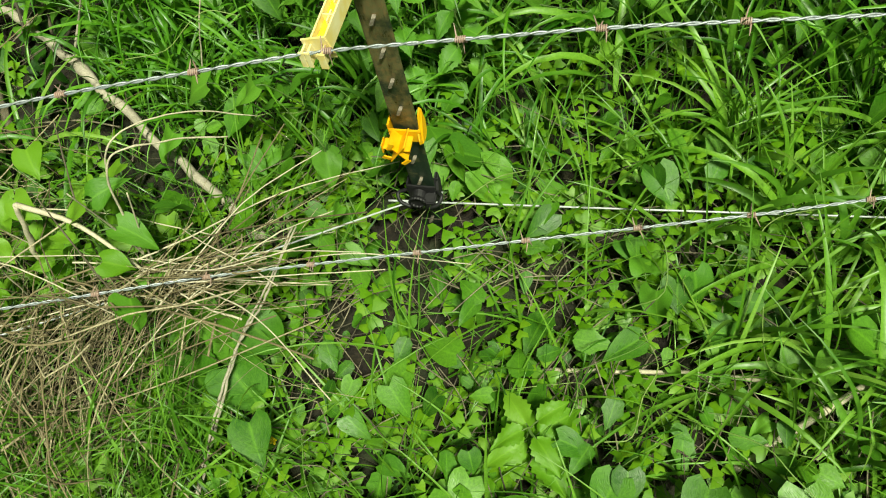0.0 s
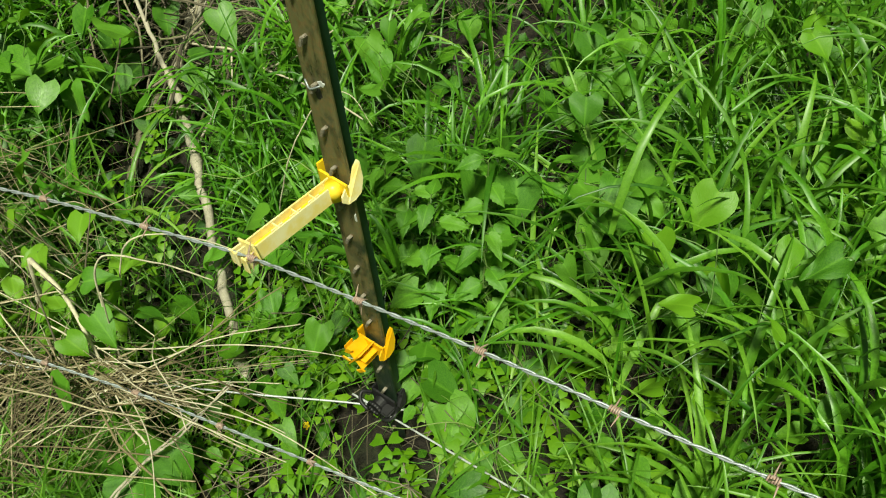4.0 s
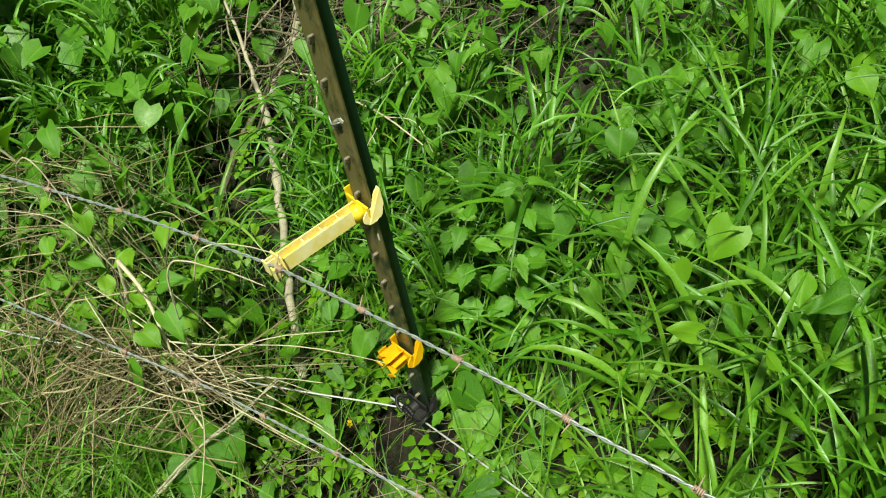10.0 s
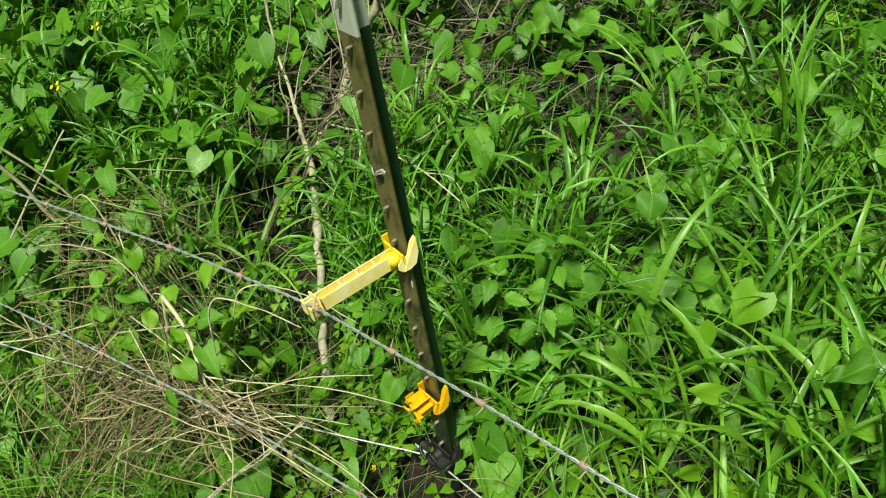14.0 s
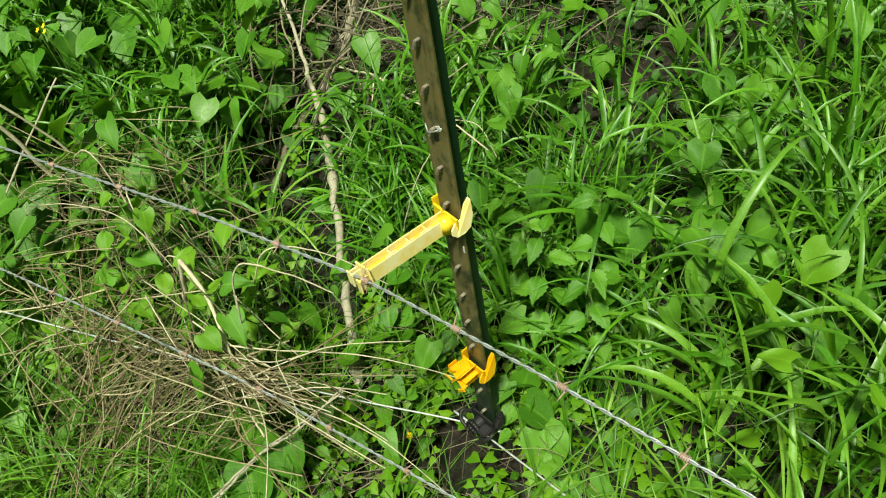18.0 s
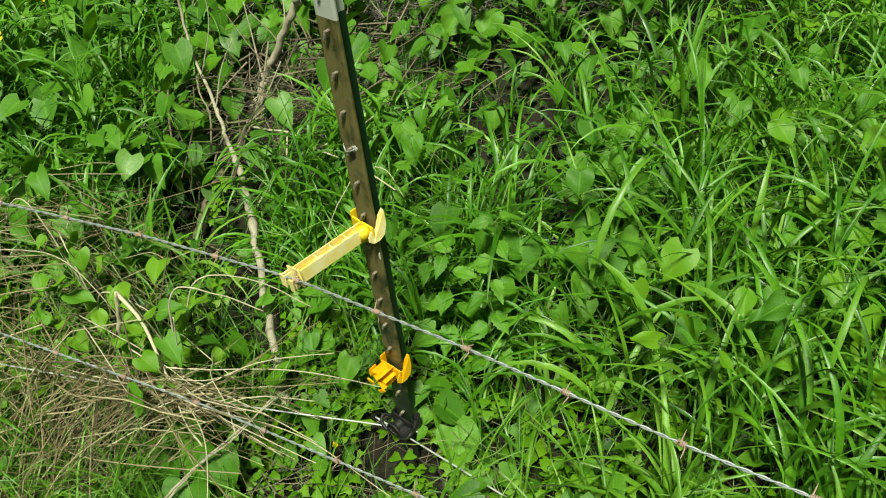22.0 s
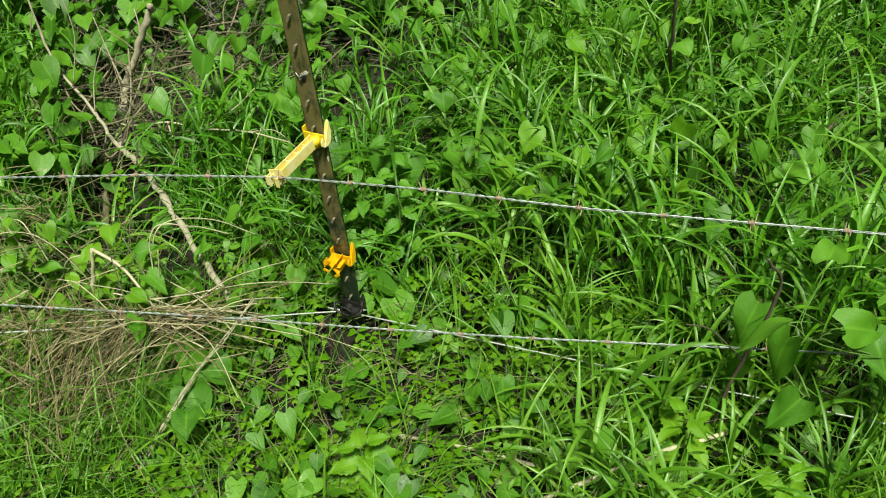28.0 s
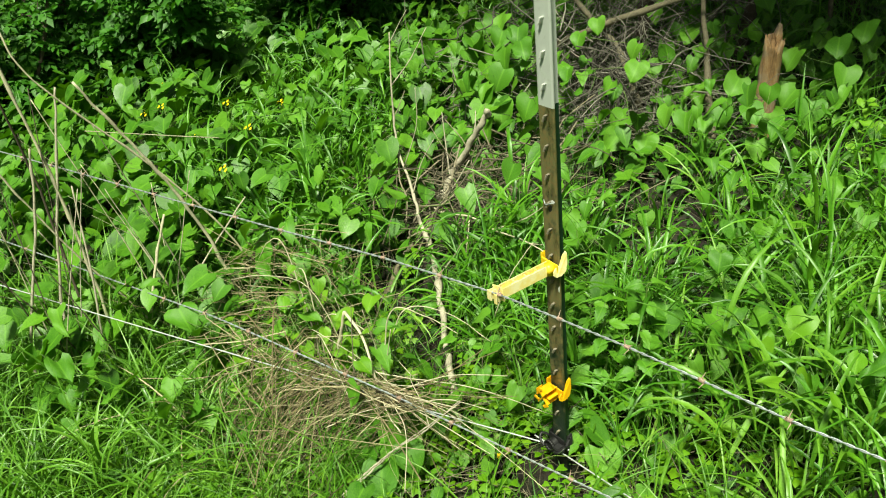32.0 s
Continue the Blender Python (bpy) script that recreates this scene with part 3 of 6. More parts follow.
STEP = 0.1275
barbed_wire("upper galvanised barbed wire with rusty barbs held by the long insulator",
            [(-3.2, -1.20, 0.60), (-1.2, -0.517, 0.581), (-0.508, -0.285, 0.572), (-0.25, -0.196, 0.570), (0.0, -0.126, 0.569), (0.26, -0.088, 0.573), (0.52, -0.052, 0.566), (0.91, 0.010, 0.568), (3.4, 0.38, 0.57)],
            [0.004 + STEP * k for k in range(-14, 15)], 3)
barbed_wire("lower galvanised barbed wire with rusty barbs caught in dry grass",
            [(-3.0, -1.25, 0.38), (-0.7, -0.41, 0.315), (-0.21, -0.235, 0.263), (-0.08, -0.203, 0.262), (0.18, -0.140, 0.260), (0.446, -0.082, 0.269), (0.95, 0.045, 0.279), (3.4, 0.50, 0.32)],
            [0.050 + 0.131 * k for k in range(-14, 15)], 7)
wire = thing("smooth_wire", (0, -0.014, 0.125), "single smooth galvanised wire through the black insulator", "wire", "fence wires")
tube_part("wire_strand", [(-3.0, -1.75, 0.45), (-0.6, -0.39, 0.124), (-0.02, -0.005, 0.0), (0.0, 0.0, 0.0), (0.02, 0.0, 0.0), (0.9, 0.05, 0.002), (3.4, 0.19, 0.03)], [0.0016], M_SMOOTH, wire, sides=6, per=10)


# ---- green growth ----
LEAF_SHAPES = {        # rows along the rib, half widths, depth and curve of the basal lobes
    "heart": ((0.0, 0.05, 0.14, 0.28, 0.45, 0.62, 0.78, 0.9, 1.0), (0.28, 0.41, 0.47, 0.49, 0.44, 0.33, 0.18, 0.07, 0.004), 0.19, 1.4),
    "arrow": ((0.0, 0.05, 0.14, 0.3, 0.5, 0.7, 0.88, 1.0), (0.22, 0.34, 0.385, 0.375, 0.30, 0.19, 0.075, 0.004), 0.17, 1.4),
    "round": ((0.0, 0.06, 0.16, 0.28, 0.42, 0.54, 0.66, 0.80, 0.92, 1.0), (0.30, 0.47, 0.56, 0.57, 0.54, 0.50, 0.38, 0.24, 0.10, 0.01), 0.20, 1.5),
    "ovate": ((0.0, 0.1, 0.25, 0.4, 0.6, 0.8, 1.0), (0.05, 0.22, 0.32, 0.32, 0.24, 0.12, 0.004), 0.05, 1.5),
    "small": ((0.0, 0.2, 0.5, 0.8, 1.0), (0.04, 0.24, 0.30, 0.19, 0.01), 0.0, 1.0),
}


def template_leaf(kind, rows=9, cols=4, fold=0.25, droop=0.35, wave=0.6, teeth=0.0, twist=0.0, seed=0):
    """A leaf blade one unit long along +y from its stalk at the origin, as (verts, quads, uv)."""
    rng = np.random.default_rng(seed)
    vv, ww, lobe, power = LEAF_SHAPES[kind]
    p1, p2 = rng.uniform(0, 6, 2)
    vs, uv = [], []
    for i in range(rows + 1):
        v = (i / rows) ** 1.15
        w = float(np.interp(v, vv, ww)) * (1 + teeth * (1 if i % 2 else -1))
        for j in range(-cols // 2, cols // 2 + 1):
            s = j / (cols / 2)
            x = s * w
            y = v - lobe * abs(s) ** power * (1 - v) ** 3
            z = fold * abs(x) - droop * 0.5 * v * v + wave * 0.06 * math.sin(6 * v + p1 + 2.5 * s) * abs(s) + 0.03 * math.sin(3 * v + p2) + twist * x * (v - 0.3)
            vs.append((x, y, z))
            uv.append((v + abs(s) * 0.45, s * 0.3))
    c_ = cols + 1
    f = [(i * c_ + j, i * c_ + j + 1, (i + 1) * c_ + j + 1, (i + 1) * c_ + j) for i in range(rows) for j in range(cols)]
    return np.array(vs), np.array(f), np.array(uv)


def scatter(name, template, material, pos, size, yaw, pitch, roll, label, category, kind="stuff"):
    """Many copies of a template joined into one mesh."""
    v, f, uv = template
    n = len(pos)
    cy, sy, cp, sp, cr, sr = np.cos(yaw), np.sin(yaw), np.cos(pitch), np.sin(pitch), np.cos(roll), np.sin(roll)
    o = np.zeros(n)
    Rz = np.stack([cy, -sy, o, sy, cy, o, o, o, o + 1], -1).reshape(n, 3, 3)
    Rx = np.stack([o + 1, o, o, o, cp, -sp, o, sp, cp], -1).reshape(n, 3, 3)
    Ry = np.stack([cr, o, sr, o, o + 1, o, -sr, o, cr], -1).reshape(n, 3, 3)
    R = Rz @ Rx @ Ry
    verts = np.einsum("nij,vj->nvi", R, v) * np.asarray(size)[:, None, None] + pos[:, None]
    faces = (f[None] + (np.arange(n) * len(v))[:, None, None]).reshape(-1, 4)
    me = numpy_mesh(name, verts.reshape(-1, 3), faces, material, np.tile(uv, (n, 1)))
    return tagged(new(name, me), label, category, kind=kind)


def blades(name, rng, base, length, width, heading, lean, bend, material, label, segs=7, crease=0.45, sway=0.10):
    """Grass blades: each a ribbon that rises from its base, leans and arches over."""
    n = len(base)
    s = np.linspace(0, 1, segs + 1)
    ang = lean[:, None] + bend[:, None] * s[None] ** 1.5          # angle from upright along the blade
    ds = length[:, None] / segs
    out = np.concatenate([np.zeros((n, 1)), np.cumsum(np.sin(ang[:, 1:]) * ds, 1)], 1)
    upz = np.concatenate([np.zeros((n, 1)), np.cumsum(np.cos(ang[:, 1:]) * ds, 1)], 1)
    h = np.stack([np.cos(heading), np.sin(heading)], -1)
    side = np.stack([-h[:, 1], h[:, 0]], -1)
    curl = (rng.normal(0, sway, n) * length)[:, None] * s[None] ** 2
    cx = base[:, None, 0] + out * h[:, None, 0] + curl * side[:, None, 0]
    cy = base[:, None, 1] + out * h[:, None, 1] + curl * side[:, None, 1]
    cz = base[:, None, 2] + upz
    prof = np.minimum(1, 0.5 + 2.0 * s) * (1 - s ** 1.7) ** 0.85 + 0.015
    w = width[:, None] * prof[None] / 2
    tw = rng.normal(0, 0.35, n)[:, None] + rng.normal(0, 0.5, n)[:, None] * s[None]
    nx, nz = np.cos(ang), -np.sin(ang)
    sx = side[:, None, 0] * np.cos(tw) - np.sin(tw) * nx * h[:, None, 0]
    sy = side[:, None, 1] * np.cos(tw) - np.sin(tw) * nx * h[:, None, 1]
    sz = -np.sin(tw) * nz
    L = np.stack([cx - sx * w, cy - sy * w, cz - sz * w], -1)
    R = np.stack([cx + sx * w, cy + sy * w, cz + sz * w], -1)
    c_ = np.stack([cx, cy, cz], -1)
    sv_ = np.stack([sx, sy, sz], -1)
    tan = np.gradient(c_, axis=1)
    nrm = np.cross(sv_, tan)
    nrm /= np.linalg.norm(nrm, axis=-1, keepdims=True) + 1e-9
    k = np.arange(segs)
    if crease:                                    # the blade is creased along its rib
        M = c_ + nrm * (w * crease)[..., None]
        verts = np.stack([L, M, R], 2).reshape(-1, 3)
        f1 = np.concatenate([np.stack([3 * k + j, 3 * k + j + 1, 3 * k + j + 4, 3 * k + j + 3], -1) for j in (0, 1)])
        per = 3
    else:
        verts = np.stack([L, R], 2).reshape(-1, 3)
        f1 = np.stack([2 * k, 2 * k + 1, 2 * k + 3, 2 * k + 2], -1)
        per = 2
    faces = (f1[None] + (np.arange(n) * per * (segs + 1))[:, None, None]).reshape(-1, 4)
    me = numpy_mesh(name, verts, faces, material)
    return tagged(new(name, me), label, "grass", kind="stuff")


def on_ground(x, y):
    return np.stack([x, y, ground_z(x, y)], -1)


rng = np.random.default_rng(11)


def patchy(rng, n, lo, hi, scale=2.2, cut=0.45, seed=0.0):
    """Points in a rectangle, thinned by a smooth pattern."""
    x, y = rng.uniform(lo[0], hi[0], n), rng.uniform(lo[1], hi[1], n)
    f = np.array([noise.noise((a * scale + seed, b_ * scale, seed)) for a, b_ in zip(x, y)]) * 0.5 + 0.5
    keep = rng.random(n) < np.clip((f - cut + 0.25) * 2.5, 0.05, 1)
    return x[keep], y[keep]


def grass_field(name, seed, n, lo, hi, tuft, length, width, lean, bend, material, label, keep=None, scale=2.2, cut=0.45, segs=7, crease=0.45):
    """Grass in tufts over a rectangle."""
    r = np.random.default_rng(seed)
    tx, ty = patchy(r, n, lo, hi, scale, cut, seed * 0.37)
    if keep is not None:
        k = keep(tx, ty)
        tx, ty = tx[k], ty[k]
    per = r.integers(tuft[0], tuft[1] + 1, len(tx))
    x, y = np.repeat(tx, per), np.repeat(ty, per)
    size = np.repeat(r.uniform(0.75, 1.2, len(tx)), per)
    m = len(x)
    x, y = x + r.normal(0, 0.012, m), y + r.normal(0, 0.012, m)
    ln = r.uniform(*length, m) * size
    blades(name, r, on_ground(x, y), ln, r.uniform(*width, m), r.uniform(0, 2 * np.pi, m), np.abs(r.normal(lean[0], lean[1], m)), np.clip(r.normal(bend[0], bend[1], m), 0.1, 2.8), material, label, segs, crease)


def culm_field(name, seed, n, lo, hi, height, length, width, material, label, keep=None, scale=2.4, cut=0.45, nodes=(3, 5), lean=0.16, segs=7):
    """Flowerless grass culms: thin upright stems, each with two ranks of blades that leave it at several heights and arch over."""
    r = np.random.default_rng(seed)
    tx, ty = patchy(r, n, lo, hi, scale, cut, seed * 0.41)
    if keep is not None:
        k = keep(tx, ty)
        tx, ty = tx[k], ty[k]
    per = r.integers(1, 5, len(tx))
    x, y = np.repeat(tx, per), np.repeat(ty, per)
    m = len(x)
    x, y = x + r.normal(0, 0.018, m), y + r.normal(0, 0.018, m)
    h = r.uniform(*height, m) * np.repeat(r.uniform(0.75, 1.15, len(tx)), per)
    tilt, way, rank = np.abs(r.normal(0, lean, m)), r.uniform(0, 2 * np.pi, m), r.uniform(0, 2 * np.pi, m)
    foot = on_ground(x, y)
    grow = np.stack([np.sin(tilt) * np.cos(way), np.sin(tilt) * np.sin(way), np.cos(tilt)], -1)
    count = r.integers(nodes[0], nodes[1] + 1, m)
    own = np.repeat(np.arange(m), count)
    step = np.concatenate([np.arange(c_) for c_ in count])
    at = (step + 1.0) / count[own]
    b_ = len(own)
    base = foot[own] + grow[own] * (h[own] * (0.15 + 0.85 * at))[:, None]
    head = rank[own] + np.pi * (step % 2) + r.normal(0, 0.45, b_)
    ln = r.uniform(*length, b_) * (1.1 - 0.35 * at)
    base = np.concatenate([base, foot])
    blades(name, r, base, np.concatenate([ln, h]), np.concatenate([width[0] + (width[1] - width[0]) * r.random(b_) ** 1.4, np.full(m, 0.0028)]), np.concatenate([head, way]),
           np.concatenate([np.clip(r.normal(0.42 - 0.24 * at, 0.16), 0.04, 1.2), tilt]), np.concatenate([np.clip(r.normal(1.75, 0.6, b_), 0.2, 2.9), np.zeros(m)]), material, label, segs, sway=0.06)


def dist_to(x, y, px, py):
    return np.hypot(x - px, y - py)


def lush(x, y):        # the tall grass stands behind the post
    d = (y > 0.2) & ((x > -0.18) | ((x > -0.42) & (y > 0.35)) | ((x > -0.55) & (y < 1.35) & (y > 0.7)) | (y > 1.7) | ((x < -0.62) & (x > -2.6) & (y < 0.6)) | ((x < -1.6) & (y < 1.2)))
    return d & off_stem(x, y) & off_stem(x - 0.06, y + 0.07) & (dist_to(x, y, -1.15, 0.75) > 0.30) & (dist_to(x, y, -1.3, 1.7) > 0.5)


def off_stem(x, y, near=1.0):
    """True away from the long fallen stem, which lies in the open."""
    clear = np.ones(np.shape(x), bool)
    for ax, ay, bx, by, wide in ((-0.75, 0.26, -0.27, -0.07, 0.05), (-1.28, 0.54, -0.72, 0.24, 0.09), (-1.02, 0.70, -1.05, 0.48, 0.09), (-0.95, 0.18, -0.60, 0.12, 0.07)):
        t = np.clip(((x - ax) * (bx - ax) + (y - ay) * (by - ay)) / ((bx - ax) ** 2 + (by - ay) ** 2), 0, 1)
        clear = clear & (np.hypot(x - ax - t * (bx - ax), y - ay - t * (by - ay)) > wide * near)
    return clear


def open_front(x, y):
    """Keeps taller growth out of most of the open patch round the foot of the post and under the wires."""
    inside = (x > -0.2) & (x < 0.95) & (y > -0.36 + 0.25 * np.maximum(x - 0.5, 0)) & (y < 0.14)
    return ~inside | (np.sin(91.7 * x + 57.3 * y) > 0.72)


def not_litter(x, y):
    return off_stem(x, y, 0.4) & (dist_to(x, y, -1.12, 0.68) > 0.16) & (dist_to(x, y, -0.45, -0.34) > 0.10) & (dist_to(x, y, 0, 0) > 0.05) & (dist_to(x, y, -1.35, 1.75) > 0.3)


grass_field("tall_grass", 21, 800, (-2.8, -0.2), (2.6, 3.6), (3, 6), (0.24, 0.46), (0.006, 0.012), (0.16, 0.2), (2.0, 0.6), M_GRASS, "tall fresh green arching grass behind the fence post", lush, cut=0.45, segs=6)
culm_field("leafy_grass", 121, 470, (-0.25, 0.14), (1.9, 2.4), (0.12, 0.34), (0.20, 0.42), (0.0055, 0.0145), M_GRASS, "leafy grass with arching bright green blades behind the fence post", lush, cut=0.42)
culm_field("broad_leafy_grass", 127, 44, (0.15, 0.22), (1.25, 1.15), (0.16, 0.36), (0.22, 0.40), (0.008, 0.015), M_GRASS_PALE, "broad pale blades of grass that arch over behind the wires", lush, cut=0.40)
culm_field("back_leafy_grass", 122, 1100, (-2.9, 0.2), (2.4, 3.4), (0.12, 0.30), (0.16, 0.32), (0.006, 0.011), M_GRASS, "leafy grass between the shrubs and the fence", lambda x, y: lush(x, y) & ((x < -0.25) | (y > 2.2)), cut=0.45, segs=5)
culm_field("side_leafy_grass", 123, 95, (0.42, -0.45), (1.6, 0.18), (0.06, 0.20), (0.16, 0.32), (0.007, 0.016), M_GRASS_PALE, "broad leafy grass in front of the wires", lambda x, y: x + 0.6 * y > 0.33, cut=0.45)
grass_field("fine_tall_grass", 25, 220, (-2.4, 0.0), (2.4, 3.0), (3, 6), (0.20, 0.46), (0.0025, 0.0045), (0.10, 0.15), (0.7, 0.45), M_GRASS, "fine upright grass stems among the arching blades", lush, cut=0.42, segs=5, crease=0)
grass_field("low_grass", 22, 6500, (-2.6, -1.1), (2.4, 3.0), (3, 7), (0.08, 0.22), (0.0025, 0.005), (0.25, 0.3), (1.0, 0.5), M_GRASS_SHADED, "short grass under the taller weeds, coloured darker to deepen the shade", lambda x, y: not_litter(x, y) & open_front(x, y) & (~lush(x, y) | (np.sin(73.1 * x - 41.7 * y) > 0.75)), cut=0.35, segs=4, crease=0)
grass_field("front_grass", 23, 700, (-1.2, -1.3), (1.6, 0.3), (2, 6), (0.12, 0.30), (0.003, 0.007), (0.25, 0.25), (1.0, 0.5), M_GRASS_PALE, "fine grass in front of the fence", lambda x, y: open_front(x, y) & not_litter(x, y), scale=3.5, cut=0.55)
grass_field("side_grass", 26, 280, (0.3, -0.5), (1.8, 0.35), (3, 6), (0.16, 0.34), (0.004, 0.009), (0.2, 0.2), (1.3, 0.5), M_GRASS_PALE, "broad grass blades beside the wires", lambda x, y: open_front(x, y) & (x + y > 0.4), scale=3.0, cut=0.5)
grass_field("heap_grass", 27, 620, (-1.5, -1.2), (-0.22, -0.22), (4, 9), (0.16, 0.36), (0.0025, 0.0055), (0.35, 0.25), (1.1, 0.4), M_GRASS_PALE, "long thin grass falling round and through the dry heap", lambda x, y: dist_to(x, y, -0.42, -0.30) > 0.03, scale=3.0, cut=0.45, segs=6)
grass_field("far_grass", 24, 5000, (-7, 1.2), (3.5, 7.5), (3, 6), (0.25, 0.5), (0.007, 0.012), (0.15, 0.2), (1.3, 0.4), M_GRASS, "distant tall grass", lambda x, y: np.hypot(x, y) > 2.8, segs=4, crease=0)


def field_of_leaves(name, seed, n, lo, hi, kind, size, height, material, label, category, keep=None, scale=2.6, cut=0.5, pitch=(-0.3, 0.35), **shape):
    r = np.random.default_rng(seed)
    x, y = patchy(r, n, lo, hi, scale, cut, seed * 0.53)
    if keep is not None:
        k = keep(x, y)
        x, y = x[k], y[k]
    m = len(x)
    p = on_ground(x, y)
    p[:, 2] += r.uniform(*height, m)
    scatter(name, template_leaf(kind, seed=seed, **shape), material, p, r.uniform(*size, m), r.normal(np.pi, 1.2, m), r.normal(pitch[0], pitch[1], m), r.normal(0, 0.3, m), label, category)


LEAN = dict(rows=6, cols=2)
field_of_leaves("weed_leaves", 31, 5200, (-2.8, -1.1), (2.4, 3.2), "heart", (0.025, 0.06), (0.03, 0.18), M_LEAF_STUFF, "small heart-shaped weed leaves in the undergrowth", "weeds", lambda x, y: not_litter(x, y) & open_front(x, y) & (dist_to(x, y, 0, -0.05) > 0.16) & (~lush(x, y) | (np.sin(53.3 * x + 67.1 * y) > 0.3)), **LEAN)
field_of_leaves("ovate_leaves", 32, 6500, (-2.8, -1.1), (2.4, 3.2), "ovate", (0.02, 0.055), (0.02, 0.14), M_LEAF_STUFF, "small pointed weed leaves in the undergrowth", "weeds", lambda x, y: not_litter(x, y) & (~lush(x, y) | (np.sin(61.3 * x + 37.1 * y) > 0.5)), teeth=0.12, **LEAN)
field_of_leaves("arrow_leaves", 33, 1500, (-2.8, -0.9), (2.0, 3.0), "arrow", (0.05, 0.09), (0.12, 0.28), M_LEAF_STUFF, "arrow-shaped bindweed leaves among the grass", "weeds", lambda x, y: not_litter(x, y) & ((y > 0.2) | (x < -0.7)), pitch=(-0.5, 0.35), **LEAN)
field_of_leaves("back_leaves", 34, 6000, (-4.2, -0.8), (-0.9, 3.2), "heart", (0.045, 0.095), (0.08, 0.34), M_LEAF_STUFF, "broad heart-shaped vine leaves in front of the shrubs", "weeds", lambda x, y: not_litter(x, y) & (x + 0.5 * y < -0.75), pitch=(-0.5, 0.35), **LEAN)

# these leaves carry painted shade between the stems
field_of_leaves("low_leaves", 38, 7500, (-2.6, -0.9), (2.2, 2.6), "ovate", (0.02, 0.042), (0.005, 0.06), M_LEAF_SHADED, "small leaves close to the soil, coloured dark to stand for shade", "weeds", lambda x, y: (dist_to(x, y, 0, 0) > 0.05) & ((y > 0.12) | (x < -0.5)), scale=1.5, cut=0.3, rows=3, cols=2)
culm_field("left_leafy_grass", 124, 260, (-2.0, -0.15), (-0.5, 0.7), (0.08, 0.26), (0.18, 0.34), (0.007, 0.016), M_GRASS, "broad arching grass beside the fallen stem", lambda x, y: off_stem(x - 0.06, y + 0.07) & off_stem(x - 0.12, y + 0.14) & off_stem(x, y) & (dist_to(x, y, -1.12, 0.68) > 0.3), cut=0.45)
culm_field("post_foot_grass", 126, 85, (-0.62, 0.10), (0.08, 0.50), (0.05, 0.20), (0.12, 0.26), (0.005, 0.011), M_GRASS, "arching grass round the foot of the post", lambda x, y: off_stem(x, y, 0.6) & off_stem(x - 0.06, y + 0.07, 0.6) & (dist_to(x, y, 0, 0) > 0.08), cut=0.4)
culm_field("near_left_grass", 125, 170, (-1.5, -1.15), (-0.45, -0.46), (0.05, 0.18), (0.18, 0.36), (0.004, 0.010), M_GRASS_PALE, "long pale grass in front of the dry heap", cut=0.45)


def sorrel_template():
    vs, fs, uv = [], [], []
    for k in range(3):
        a = k * 2 * math.pi / 3
        ca, sa = math.cos(a), math.sin(a)
        o = len(vs)
        for (x, y, z) in ((0, 0.02, 0), (-0.22, 0.32, 0.0), (0, 0.36, 0.05), (0.22, 0.32, 0.0), (-0.20, 0.50, -0.04), (0, 0.42, 0.02), (0.20, 0.50, -0.04)):
            vs.append((x * ca - y * sa, x * sa + y * ca, z))
            uv.append((x, y))
        fs += [(o, o + 2, o + 1, o + 1), (o, o + 3, o + 2, o + 2), (o + 1, o + 2, o + 5, o + 4), (o + 2, o + 3, o + 6, o + 5)]
    return np.array(vs), np.array(fs), np.array(uv)


r = np.random.default_rng(41)
sx, sy = patchy(r, 2600, (-0.9, -1.0), (1.3, 0.35), 3.2, 0.55, 5.1)
sk = not_litter(sx, sy)
sp = on_ground(sx[sk], sy[sk])
sp[:, 2] += r.uniform(0.03, 0.11, len(sp))
# triangles as three-cornered quads would be degenerate: split the template into proper quads
sv, sf, suv = sorrel_template()
quads = np.array([[q[0], q[1], q[2], q[3]] for q in sf])
tri_mask = quads[:, 2] == quads[:, 3]
quads = quads[~tri_mask]
inner = np.array([[7 * k, 7 * k + 3, 7 * k + 2, 7 * k + 1] for k in range(3)])
scatter("sorrel", (sv, np.vstack([quads, inner]), suv), M_CLOVER, sp, r.uniform(0.032, 0.056, len(sp)), r.uniform(0, 6.28, len(sp)), r.normal(0, 0.25, len(sp)), r.normal(0, 0.25, len(sp)), "bright three-lobed sorrel leaves close to the soil", "weeds")

r = np.random.default_rng(42)
sx, sy = r.uniform(-0.4, 0.85, 900), r.uniform(-0.7, 0.16, 900)
sk = not_litter(sx, sy) & (np.hypot(sx - 0.55, sy + 0.7) > 0.3)
sp = on_ground(sx[sk], sy[sk])
sp[:, 2] += r.uniform(0.02, 0.09, len(sp))
scatter("sorrel_patch", (sv, np.vstack([quads, inner]), suv), M_CLOVER, sp, r.uniform(0.030, 0.052, len(sp)), r.uniform(0, 6.28, len(sp)), r.normal(0, 0.25, len(sp)), r.normal(0, 0.25, len(sp)), "mat of three-lobed sorrel leaves round the foot of the post", "weeds")
field_of_leaves("front_leaves", 36, 170, (-0.4, -0.7), (0.9, 0.18), "arrow", (0.028, 0.058), (0.04, 0.16), M_LEAF_STUFF, "small arrow-shaped bindweed leaves in front of the fence", "weeds", lambda x, y: not_litter(x, y) & (dist_to(x, y, 0.05, -0.07) > 0.12), cut=0.35, **LEAN)
field_of_leaves("front_small_leaves", 37, 600, (-0.5, -0.8), (1.0, 0.2), "ovate", (0.015, 0.035), (0.01, 0.08), M_LEAF_STUFF, "tiny weed leaves close to the soil", "weeds", not_litter, cut=0.3, **LEAN)
